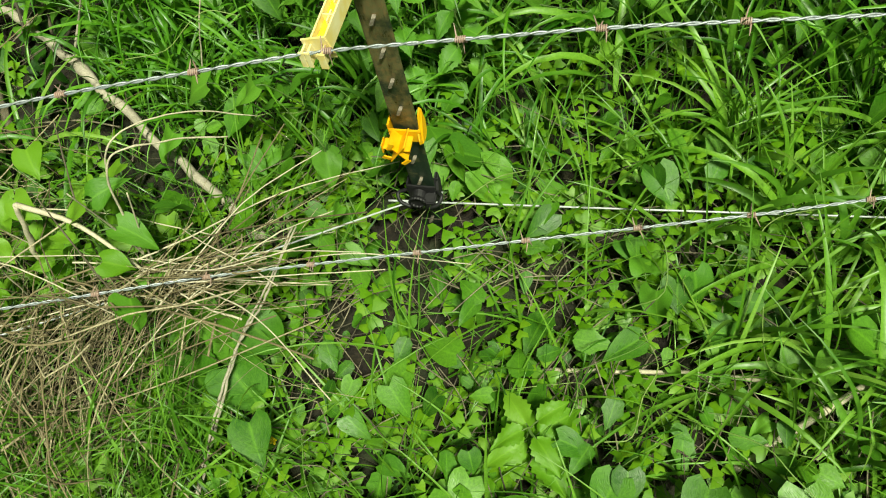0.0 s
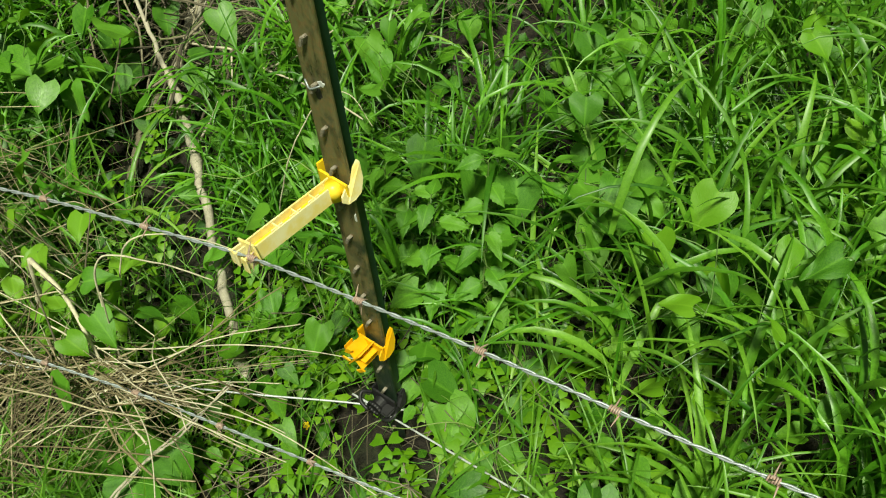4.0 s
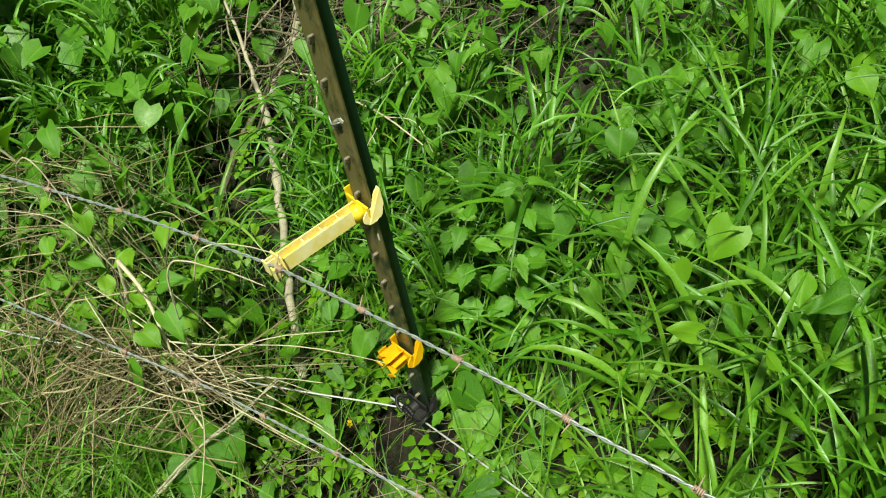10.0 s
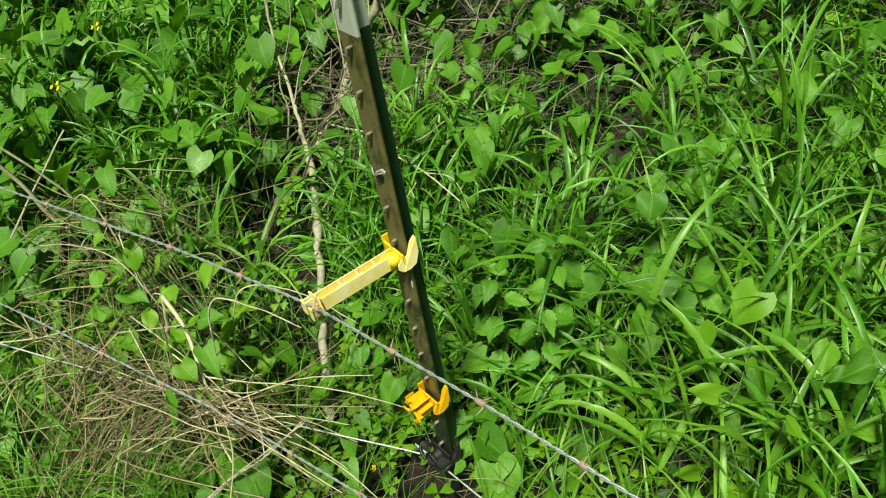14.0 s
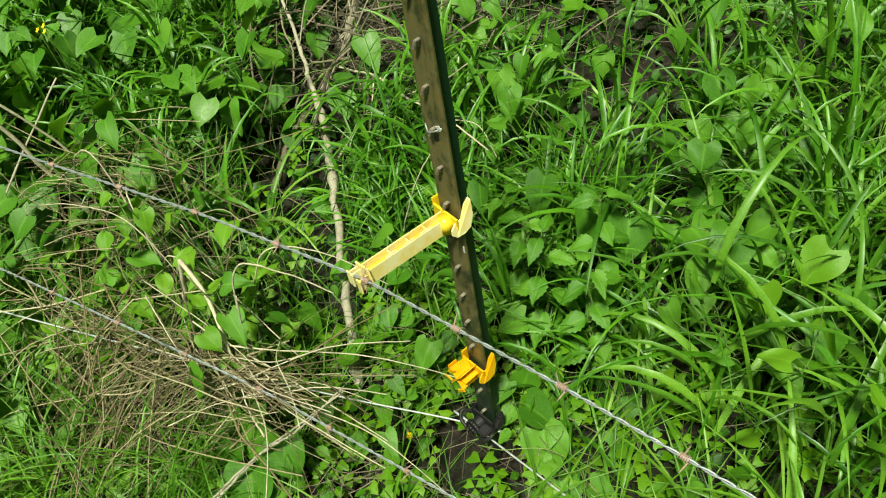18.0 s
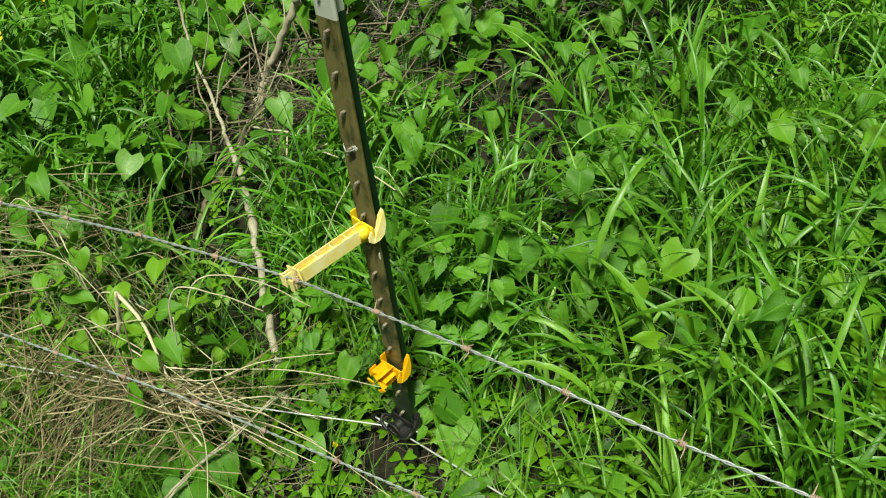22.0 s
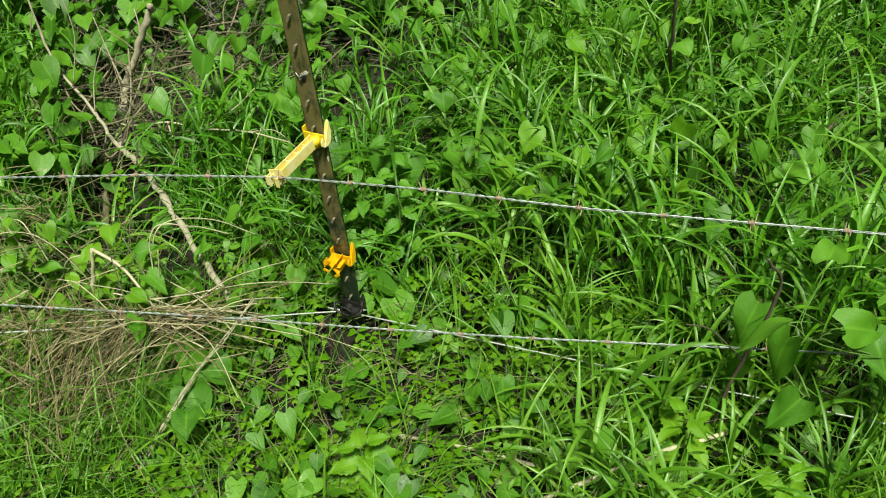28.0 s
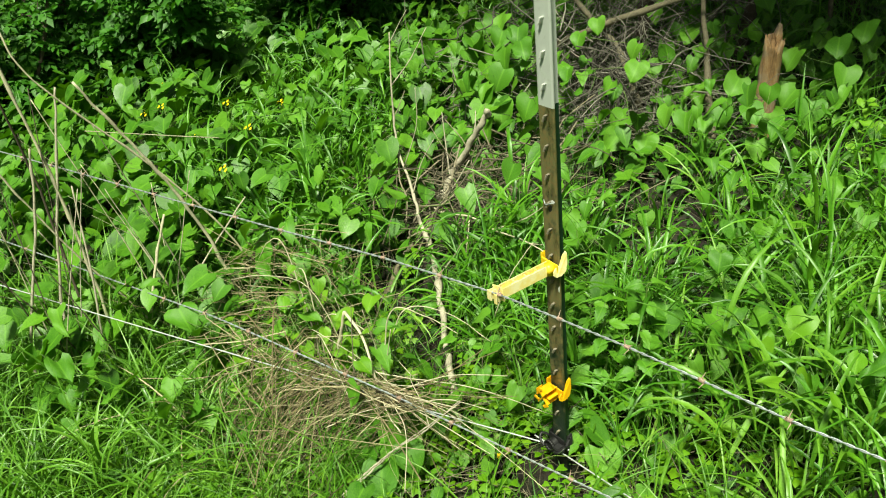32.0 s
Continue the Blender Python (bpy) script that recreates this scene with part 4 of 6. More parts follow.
grass_field("front_fine_grass", 29, 480, (-0.5, -0.8), (1.1, 0.2), (2, 5), (0.12, 0.30), (0.0018, 0.0055), (0.3, 0.3), (1.1, 0.5), M_GRASS_PALE, "thin grass blades among the sorrel", lambda x, y: not_litter(x, y) & (dist_to(x, y, 0.05, -0.07) > 0.12), scale=4.0, cut=0.4)
# the meadow all round, out of the way of the wires
grass_field("meadow_grass", 28, 26000, (-9, -9), (9, 9), (4, 7), (0.15, 0.4), (0.008, 0.016), (0.2, 0.2), (1.2, 0.4), M_GRASS, "rough meadow grass round about", lambda x, y: (np.abs(x + 0.2) > 2.4) | (y < -1.05) | (y > 3.2), cut=0.3, segs=3, crease=0)


# ---- leafy plants that stand out one by one ----
def leaf_mesh(kind, seed, material, **shape):
    shape.setdefault("cols", 6)
    shape.setdefault("wave", 1.3)
    v, f, uv = template_leaf(kind, seed=seed, **shape)
    return numpy_mesh("leaf", v, f, material, uv)


ARROW = [leaf_mesh("arrow", k, M_LEAF, fold=0.05 + 0.09 * k, droop=0.9 - 0.17 * k, wave=1.0 + 0.4 * k, twist=(0.5, -0.6, 0.2, -0.3, 0.8)[k]) for k in range(5)]
HEART = [leaf_mesh("heart", 10 + k, M_LEAF, fold=0.02 + 0.09 * k, droop=0.8 - 0.15 * k, wave=2.4 - 0.4 * k, twist=(-0.5, 0.4, -0.7, 0.6, 0.1)[k]) for k in range(5)]
ROUND = [leaf_mesh("round", 20 + k, M_LEAF, rows=12, fold=0.02 + 0.07 * k, droop=0.2 + 0.16 * k, wave=2.2 - 0.3 * k, twist=(0.3, -0.4, 0.5, -0.2, 0.0)[k]) for k in range(5)]
NETTLE = [leaf_mesh("ovate", 30 + k, M_YOUNG, rows=14, teeth=0.12, fold=0.3, droop=0.5 + 0.2 * k) for k in range(2)]
TOOTHED = [leaf_mesh("ovate", 50 + k, M_LEAF, rows=14, teeth=0.10, fold=0.25, droop=0.6 + 0.3 * k) for k in range(3)]
YOUNG = [leaf_mesh("ovate", 40 + k, M_YOUNG, fold=0.2, droop=0.3) for k in range(2)]
YOUNGHEART = [leaf_mesh("heart", 44 + k, M_YOUNG, fold=0.15, droop=0.3) for k in range(2)]


def leafy_plant(name, base, leaves, shapes, seed, label, category, group="", stem=0.0016):
    """leaves: (x, y, z, length, heading in degrees of the tip, pitch in degrees). A stem runs from leaf to leaf and each leaf hangs on a short stalk."""
    r = np.random.default_rng(seed)
    bz = float(ground_z(base[0], base[1]))
    e = thing(name, (base[0], base[1], bz), label, category, group)
    o = np.array([base[0], base[1], bz])
    order = sorted(leaves, key=lambda q: q[2] + 0.5 * math.hypot(q[0] - base[0], q[1] - base[1]))
    pts = [np.zeros(3)]
    lines = []
    for x, y, z, size, head, pitch in order:
        a = math.radians(head)
        foot = np.array([x, y, z]) - o
        joint = foot - np.array([math.cos(a), math.sin(a), 0.0]) * size * 0.35 + np.array([0, 0, -0.25 * size])
        pts.append(joint)
        lines.append((smooth_line([joint, (joint + foot) / 2 + np.array([0, 0, 0.08 * size]), foot], 3), 0.0009, 4))
        lf = new("leaf", shapes[int(r.integers(len(shapes)))])
        lf.parent = e
        lf.matrix_local = Matrix.LocRotScale(Vector(foot), Euler((math.radians(pitch), math.radians(float(r.normal(0, 12))), a - math.pi / 2)), (size, size, size))
    line = smooth_line(pts, 4)
    lines.append((line, np.linspace(stem, stem * 0.5, len(line)), 5))
    st = new("stem", tubes_mesh("stem", lines, M_STEM))
    st.parent = e
    return e


def random_leaves(r, x, y, n, height, spread, size, pitch=(-38, 16)):
    out = []
    z0 = float(ground_z(x, y))
    a0 = r.uniform(0, 360)
    for k in range(n):
        f = (k + 1) / n
        a = a0 + k * 137 + r.normal(0, 20)
        d = spread * r.uniform(0.3, 1.0)
        tip = 275 + 0.55 * ((a + 85) % 360 - 180)        # blades turn their faces to the light in the south
        out.append((x + d * math.cos(math.radians(a)), y + d * math.sin(math.radians(a)), z0 + height * (0.25 + 0.75 * f) * r.uniform(0.8, 1.1), r.uniform(*size), tip, r.normal(*pitch)))
    return out


VINE = "bright green bindweed with arrow-shaped leaves climbing through the grass"
GROUP = "bindweed plants"
# round the foot of the post
leafy_plant("bindweed", (0.05, 0.08), [(0.045, 0.050, 0.165, 0.062, 20, -35), (0.080, 0.045, 0.135, 0.075, -30, -40), (0.015, 0.075, 0.15, 0.05, 120, -10), (0.03, 0.09, 0.10, 0.05, 70, -20)], HEART, 1, "bindweed with wet heart-shaped leaves at the foot of the post", "weed", GROUP)
leafy_plant("bindweed", (0.13, 0.03), [(0.142, 0.018, 0.095, 0.06, -35, -30), (0.17, 0.05, 0.07, 0.05, 20, -10), (0.112, 0.196, 0.09, 0.062, -80, -45), (0.15, 0.12, 0.08, 0.05, 60, -15)], HEART, 2, VINE, "weed", GROUP)
leafy_plant("bindweed", (-0.02, -0.09), [(-0.03, -0.122, 0.06, 0.060, 200, -5), (0.03, -0.10, 0.05, 0.045, -60, -30), (-0.07, -0.07, 0.06, 0.045, 150, -20), (0.06, -0.14, 0.05, 0.05, -20, -15), (0.0, -0.17, 0.055, 0.05, 250, -25)], ARROW, 3, "bindweed with pale undersides turned up in front of the post", "weed", GROUP)
leafy_plant("bindweed", (-0.10, -0.03), [(-0.118, -0.036, 0.13, 0.042, 210, -40), (-0.13, 0.02, 0.14, 0.05, 160, -35), (-0.08, 0.03, 0.12, 0.055, 100, -20), (-0.16, 0.03, 0.10, 0.06, 190, -25)], ARROW, 4, VINE, "weed", GROUP)
leafy_plant("bindweed", (-0.24, -0.25), [(-0.254, -0.238, 0.19, 0.085, 265, -60), (-0.225, -0.265, 0.14, 0.085, 300, -60), (-0.27, -0.28, 0.11, 0.07, 230, -50), (-0.20, -0.29, 0.09, 0.07, 290, -45), (-0.24, -0.33, 0.07, 0.06, 260, -35), (-0.30, -0.24, 0.24, 0.05, 130, -10)], ARROW, 5, "bindweed with large hanging leaves on the dry heap", "weed", GROUP)
leafy_plant("bindweed", (-0.36, -0.20), [(-0.355, -0.181, 0.341, 0.05, 40, 20), (-0.33, -0.20, 0.31, 0.055, -10, -20), (-0.38, -0.16, 0.30, 0.05, 130, -20), (-0.40, -0.21, 0.28, 0.045, 200, -25), (-0.31, -0.15, 0.27, 0.05, 60, -30)], ARROW, 6, VINE, "weed", GROUP)
leafy_plant("bindweed", (-0.36, 0.10), [(-0.359, 0.116, 0.21, 0.075, 195, -30), (-0.31, 0.14, 0.17, 0.055, 60, -20), (-0.42, 0.06, 0.15, 0.06, 230, -35), (-0.30, 0.05, 0.12, 0.05, -40, -20)], ARROW, 7, VINE, "weed", GROUP)
leafy_plant("bindweed", (-0.20, 0.06), [(-0.22, 0.045, 0.30, 0.065, 200, -40), (-0.18, 0.09, 0.25, 0.07, 100, -30), (-0.24, 0.10, 0.20, 0.06, 150, -30), (-0.15, 0.03, 0.17, 0.06, -60, -35)], ARROW, 8, VINE, "weed", GROUP)
# bright bindweed that has climbed up between the grass blades
q = np.random.default_rng(945)
for k in range(16):
    x, y = q.uniform(0.10, 0.75), q.uniform(0.28, 1.05)
    leafy_plant("bindweed", (x, y), random_leaves(q, x, y, 7, q.uniform(0.26, 0.42), 0.11, (0.030, 0.062), (-35, 22)), (YOUNG, ARROW, YOUNGHEART, ARROW)[k % 4], 1300 + k, "bright young bindweed climbing between the grass blades", "weed", GROUP)
# yellow-green climbers over the dry heap
for k, (x, y, n_, h) in enumerate(((-0.61, -0.24, 9, 0.36), (-0.52, -0.20, 8, 0.36), (-0.41, -0.17, 8, 0.38), (-0.70, -0.20, 8, 0.33), (-0.34, -0.16, 7, 0.30), (-0.47, -0.12, 7, 0.28), (-0.80, -0.30, 8, 0.30), (-0.58, -0.34, 7, 0.24))):
    q = np.random.default_rng(950 + k)
    leafy_plant("bindweed", (x, y), random_leaves(q, x, y, n_, h, 0.09, (0.028, 0.052), (-30, 22)), YOUNGHEART if k % 3 else YOUNG, 960 + k, "yellow-green young bindweed climbing over the dry heap", "weed", GROUP)
leafy_plant("bindweed", (-0.27, -0.27), [(-0.29, -0.25, 0.20, 0.095, 255, -62), (-0.235, -0.26, 0.185, 0.09, 300, -58), (-0.27, -0.30, 0.13, 0.10, 280, -55), (-0.215, -0.305, 0.12, 0.085, 310, -45), (-0.31, -0.31, 0.10, 0.085, 235, -45), (-0.26, -0.345, 0.08, 0.08, 270, -40), (-0.195, -0.25, 0.15, 0.07, 340, -40), (-0.30, -0.28, 0.27, 0.055, 265, -55)], HEART + ARROW, 970, "bindweed with large soft light green leaves hanging from the wire", "weed", GROUP)
# behind the post, in the tall grass
leafy_plant("bindweed", (-0.03, 0.36), [(-0.06, 0.352, 0.30, 0.085, 250, -50), (-0.01, 0.36, 0.29, 0.080, -50, -55), (0.026, 0.29, 0.24, 0.085, 240, -40), (-0.10, 0.30, 0.20, 0.07, 200, -40), (0.05, 0.40, 0.22, 0.07, 30, -30)], HEART, 9, "large pale round-leaved weed standing in tall grass", "weed", GROUP)
leafy_plant("bindweed", (0.11, 0.42), [(0.107, 0.395, 0.235, 0.065, -60, -45), (0.154, 0.519, 0.198, 0.07, -80, -40), (0.06, 0.45, 0.28, 0.06, 120, -10), (0.10, 0.50, 0.31, 0.055, 60, 0), (0.02, 0.47, 0.26, 0.06, 180, -30), (0.16, 0.44, 0.16, 0.06, -20, -30)], ARROW, 10, VINE, "weed", GROUP)
leafy_plant("bindweed", (0.41, 0.54), [(0.399, 0.521, 0.20, 0.075, 240, -50), (0.421, 0.532, 0.167, 0.07, -70, -40), (0.36, 0.58, 0.22, 0.065, 130, -25), (0.46, 0.57, 0.13, 0.07, 10, -25)], HEART, 11, "bindweed with glossy insect-bitten heart-shaped leaves", "weed", GROUP)
leafy_plant("bindweed", (0.27, 0.72), [(0.274, 0.713, 0.204, 0.07, -80, -45), (0.192, 0.692, 0.182, 0.065, 220, -40), (0.25, 0.78, 0.24, 0.06, 70, -10), (0.33, 0.75, 0.20, 0.065, 0, -30), (0.12, 0.91, 0.36, 0.06, 150, -20), (0.168, 0.80, 0.30, 0.06, 110, -15)], ARROW, 12, VINE, "weed", GROUP)
leafy_plant("bindweed", (-0.03, 0.84), [(-0.01, 0.833, 0.12, 0.07, -90, -35), (-0.053, 0.936, 0.22, 0.075, 120, -25), (0.03, 0.90, 0.17, 0.065, 30, -30), (-0.12, 0.86, 0.16, 0.07, 200, -35), (-0.2, 0.99, 0.19, 0.07, 160, -30)], HEART, 13, VINE, "weed", GROUP)
# the climber on the wires beyond the post
leafy_plant("bindweed", (0.85, 0.0), [(0.846, -0.069, 0.43, 0.085, 190, -15), (0.861, -0.035, 0.37, 0.09, 220, -55), (0.805, 0.10, 0.30, 0.09, 250, -50), (0.930, -0.02, 0.40, 0.085, 20, -20), (0.980, 0.02, 0.36, 0.085, -60, -35), (0.890, 0.06, 0.46, 0.07, 80, 0), (0.950, 0.09, 0.30, 0.085, -20, -35), (1.040, 0.0, 0.35, 0.08, -10, -25), (0.900, -0.06, 0.26, 0.08, 240, -50), (0.810, 0.02, 0.24, 0.08, 200, -45)], ARROW, 14, "large-leaved bindweed climbing a dead stalk over the wires", "weed", GROUP, 0.0022)
leafy_plant("bindweed", (1.08, 0.12), [(1.05, 0.10, 0.42, 0.085, 200, -25), (1.10, 0.05, 0.36, 0.085, -70, -40), (1.02, 0.18, 0.30, 0.08, 120, -30), (1.14, 0.16, 0.28, 0.08, 10, -30), (1.06, 0.02, 0.24, 0.075, 250, -45)], ARROW, 15, VINE, "weed", GROUP)
leafy_plant("bindweed", (0.36, -0.14), [(0.345, -0.14, 0.16, 0.05, 250, -50), (0.39, -0.11, 0.165, 0.05, 300, -45), (0.33, -0.10, 0.13, 0.045, 100, -20), (0.42, -0.16, 0.11, 0.05, -20, -25), (0.63, -0.024, 0.09, 0.06, 30, -20)], HEART, 16, VINE, "weed", GROUP)
# left of the post
leafy_plant("bindweed", (-0.63, -0.27), [(-0.637, -0.283, 0.249, 0.065, 250, -40), (-0.60, -0.24, 0.28, 0.055, 40, -10), (-0.68, -0.24, 0.26, 0.06, 170, -25), (-0.66, -0.30, 0.20, 0.06, 230, -45), (-0.58, -0.30, 0.18, 0.055, -50, -40)], ARROW, 17, VINE, "weed", GROUP)
leafy_plant("bindweed", (-0.99, -0.14), [(-0.989, -0.142, 0.37, 0.09, 230, -45), (-1.02, -0.10, 0.33, 0.08, 150, -30), (-0.94, -0.17, 0.29, 0.08, -60, -45), (-1.05, -0.18, 0.25, 0.08, 200, -40), (-0.93, -0.08, 0.22, 0.08, 50, -30)], HEART, 18, "bindweed with large heart-shaped leaves behind the dry heap", "weed", GROUP)
leafy_plant("bindweed", (-1.0, 0.18), [(-1.0, 0.085, 0.30, 0.08, 250, -45), (-1.01, 0.138, 0.36, 0.075, 160, -20), (-0.971, 0.262, 0.288, 0.075, 60, -30), (-0.92, 0.14, 0.24, 0.07, -40, -40), (-1.08, 0.2, 0.26, 0.08, 190, -35)], ARROW, 19, VINE, "weed", GROUP)
leafy_plant("bindweed", (-0.74, 0.22), [(-0.72, 0.20, 0.13, 0.085, 200, -30), (-0.78, 0.26, 0.16, 0.07, 130, -25), (-0.68, 0.28, 0.14, 0.065, 50, -20), (-0.66, 0.16, 0.10, 0.06, -40, -30)], ARROW, 20, VINE, "weed", GROUP)
r = np.random.default_rng(77)
spots = []
while len(spots) < 120:
    x, y = float(r.uniform(-2.3, 1.6)), float(r.uniform(-0.75, 2.2))
    if (not bool(not_litter(np.array(x), np.array(y)))) or math.hypot(x, y) < 0.2 or any(math.hypot(x - a, y - b_) < 0.13 for a, b_ in spots):
        continue
    if math.hypot(x - 0.6, y + 0.6) < 0.25 or not (bool(off_stem(x - 0.06, y + 0.07)) and bool(off_stem(x - 0.12, y + 0.14))):
        continue
    if -0.3 < x < 0.3 and -0.2 < y < 0.05:
        continue
    spots.append((x, y))
for k, (x, y) in enumerate(spots):
    tall = y > 0.25 or x < -0.6
    shapes = (ARROW, HEART, ARROW, ARROW, ROUND)[k % 5] if tall else (HEART, ARROW)[k % 2]
    leafy_plant("bindweed", (x, y), random_leaves(r, x, y, int(r.integers(6, 11)) if tall else int(r.integers(4, 8)), r.uniform(0.26, 0.40) if tall else r.uniform(0.08, 0.14), 0.10 if tall else 0.05, (0.042, 0.080) if tall else (0.03, 0.05)), shapes, 100 + k, VINE if shapes is ARROW else "weed with broad heart-shaped leaves among grass", "weed", GROUP)

# upright weeds with toothed leaves
for k, (x, y, h) in enumerate(((0.21, -0.345, 0.17), (0.91, -0.17, 0.17), (0.30, -0.42, 0.11), (0.73, -0.10, 0.19), (0.10, -0.46, 0.10), (1.2, -0.05, 0.25), (-0.55, -0.62, 0.12))):
    z0 = float(ground_z(x, y))
    lv = []
    for tier in range(5):
        f = (tier + 1) / 5
        for side in (0, 180):
            a = 40 + tier * 90 + side + k * 33
            s = (0.085 - 0.042 * f) * (1.0 if k < 5 else 1.2)
            lv.append((x + 0.012 * math.cos(math.radians(a)), y + 0.012 * math.sin(math.radians(a)), z0 + h * (0.3 + 0.7 * f), s, a, 15 + 20 * f - 20))
    leafy_plant("toothed_weed", (x, y), lv, NETTLE, 300 + k, "upright yellow-green weed with toothed pointed leaves", "weed", "toothed weeds", 0.002)
for k, (x, y, h) in enumerate(((-0.05, 0.20, 0.34), (0.03, 0.22, 0.30), (-0.13, 0.24, 0.30), (-0.02, 0.30, 0.36), (-0.24, 0.30, 0.26))):
    z0 = float(ground_z(x, y))
    lv = []
    for tier in range(6):
        f = (tier + 1) / 6
        for side in (0, 180):
            a = 25 + tier * 90 + side + k * 41
            lv.append((x + 0.012 * math.cos(math.radians(a)), y + 0.012 * math.sin(math.radians(a)), z0 + h * (0.25 + 0.75 * f), 0.068 - 0.030 * f, a, 5 - 25 * (1 - f)))
    leafy_plant("toothed_weed", (x, y), lv, TOOTHED, 320 + k, "upright green weed with toothed pointed leaves behind the post", "weed", "toothed weeds", 0.002)
# a spindly yellow-green seedling left of the heap and one at the grass edge
for k, (x, y, h) in enumerate(((-0.62, -0.40, 0.22), (-0.70, -0.36, 0.18), (-0.50, -0.20, 0.26), (-0.2, 1.55, 0.4), (0.05, 1.5, 0.45), (0.0, 1.72, 0.5), (-0.1, 1.42, 0.42), (0.16, 1.6, 0.45))):
    leafy_plant("young_weed", (x, y), random_leaves(r, x, y, 14, h, 0.06, (0.03, 0.048), (0, 20)), YOUNG, 330 + k, "young weed with small yellow-green leaves", "weed", "young weeds")


# ---- grass tufts with broad blades ----
def grass_tuft(x, y, n, length, width, seed, label, lean=(0.25, 0.2), bend=(1.5, 0.4), heading=None):
    q = np.random.default_rng(seed)
    e = thing("grass_tuft", (x, y, float(ground_z(x, y))), label, "grass tuft", "broad grass tufts")
    base = np.stack([q.normal(0, 0.008, n), q.normal(0, 0.008, n), np.zeros(n)], -1)
    hd = q.uniform(0, 2 * np.pi, n) if heading is None else q.normal(math.radians(heading), 0.8, n)
    for k in range(n):
        s = slice(k, k + 1)
        ob = blades("blade", q, base[s], np.array([q.uniform(*length)]), np.array([q.uniform(*width)]), hd[s], np.abs(q.normal(lean[0], lean[1], 1)), np.clip(q.normal(bend[0], bend[1], 1), 0.2, 2.6), M_BLADE_HIGHLIT, "", segs=9)
        ob.parent = e
        del ob["kind"], ob["category"]
    return e


# blade colour lightened to paint in pale highlights from the sky
M_BLADE_HIGHLIT = leaf_material("highlit_broad_blade", (0.086, 0.246, 0.0095), (0.164, 0.365, 0.0272), (0.283, 0.484, 0.0748), island=False, veins=False, rough=0.45, through_light=0.3, sheen=0.75)
BROAD = "tuft of broad arching bright green grass blades"
TUFTS = [(-0.15, 0.42, 9, 0.28, 0.44), (-0.05, 0.5, 8, 0.3, 0.42), (0.05, 0.32, 10, 0.25, 0.4), (0.25, 0.38, 9, 0.26, 0.42), (0.34, 0.62, 9, 0.28, 0.42), (0.55, 0.45, 9, 0.26, 0.4),
                                       (0.12, 0.72, 8, 0.3, 0.44), (-0.3, 0.75, 8, 0.28, 0.4), (0.6, 0.85, 9, 0.3, 0.45), (0.16, 0.2, 8, 0.22, 0.34), (-0.75, 0.05, 9, 0.26, 0.4), (-1.05, 0.32, 9, 0.28, 0.4)]
TUFTS += [(0.45, 0.16, 9, 0.24, 0.36), (0.91, -0.08, 14, 0.24, 0.36), (0.44, -0.22, 7, 0.2, 0.32), (0.56, -0.15, 8, 0.22, 0.36), (0.75, -0.25, 9, 0.2, 0.3), (0.7, 0.2, 9, 0.26, 0.4),
                                       (1.0, 0.4, 10, 0.3, 0.42), (0.85, 0.7, 9, 0.3, 0.45), (-0.62, 0.45, 7, 0.25, 0.36), (-0.5, -0.75, 8, 0.2, 0.32), (0.05, 1.1, 8, 0.3, 0.44), (-0.45, 1.15, 8, 0.3, 0.42), (1.1, -0.3, 9, 0.22, 0.34), (0.3, 1.1, 8, 0.3, 0.44)]
for k, (x, y, n, l0, l1) in enumerate(TUFTS):
    grass_tuft(x, y, n, (l0, l1), (0.006, 0.0125), 500 + k, BROAD, bend=(1.9, 0.5))
tuft_spots = np.random.default_rng(515)
for k in range(34):
    x, y = float(tuft_spots.uniform(-0.12, 1.25)), float(tuft_spots.uniform(0.2, 1.9))
    grass_tuft(x, y, int(tuft_spots.integers(5, 9)), (0.28, 0.48), (0.008, 0.0145), 540 + k, BROAD, bend=(1.9, 0.6))


for k, (x, y) in enumerate(((0.50, -0.20), (0.62, -0.26), (0.58, -0.12), (0.45, -0.13), (0.66, -0.05), (0.40, -0.02), (0.72, -0.16), (0.52, 0.04), (0.35, 0.10))):
    grass_tuft(x, y, 6, (0.20, 0.34), (0.006, 0.011), 590 + k, "tuft of upright broad grass blades in front of the wires", lean=(0.15, 0.15), bend=(0.9, 0.5))
M_RUNNER = dry_material("pale_green_runner", (0.12, 0.24, 0.035), (0.18, 0.31, 0.055), (0.27, 0.36, 0.10), 0.5)


# ---- dry stalks and sticks ----
def dry_stalk(points, radii, material, label, name="dry_stalk", category="dry stalk", group="dry stalks", twigs=()):
    p = np.array(points, float)
    e = thing(name, p[0], label, category, group)
    jit = np.random.default_rng(int(abs(p[:, 0].sum() * 1000 + p[:, 2].sum() * 777)) % 100000)
    line = smooth_line(p, 7)
    rad = np.interp(np.linspace(0, 1, len(line)), np.linspace(0, 1, len(radii)), radii)
    line[1:-1] += jit.normal(0, 1, (len(line) - 2, 3)) * 0.30 * rad[1:-1, None]
    knots = rad * (1 + 0.22 * np.abs(jit.normal(0, 1, len(rad))) * (jit.random(len(rad)) < 0.4))
    tube_part("stalk", line - p[0], knots, material, e, sides=7, per=2)
    for tw, r_ in twigs:
        tube_part("twig", np.array(tw, float) - p[0], [r_, r_ * 0.5], material, e, sides=5, per=5)
    return e


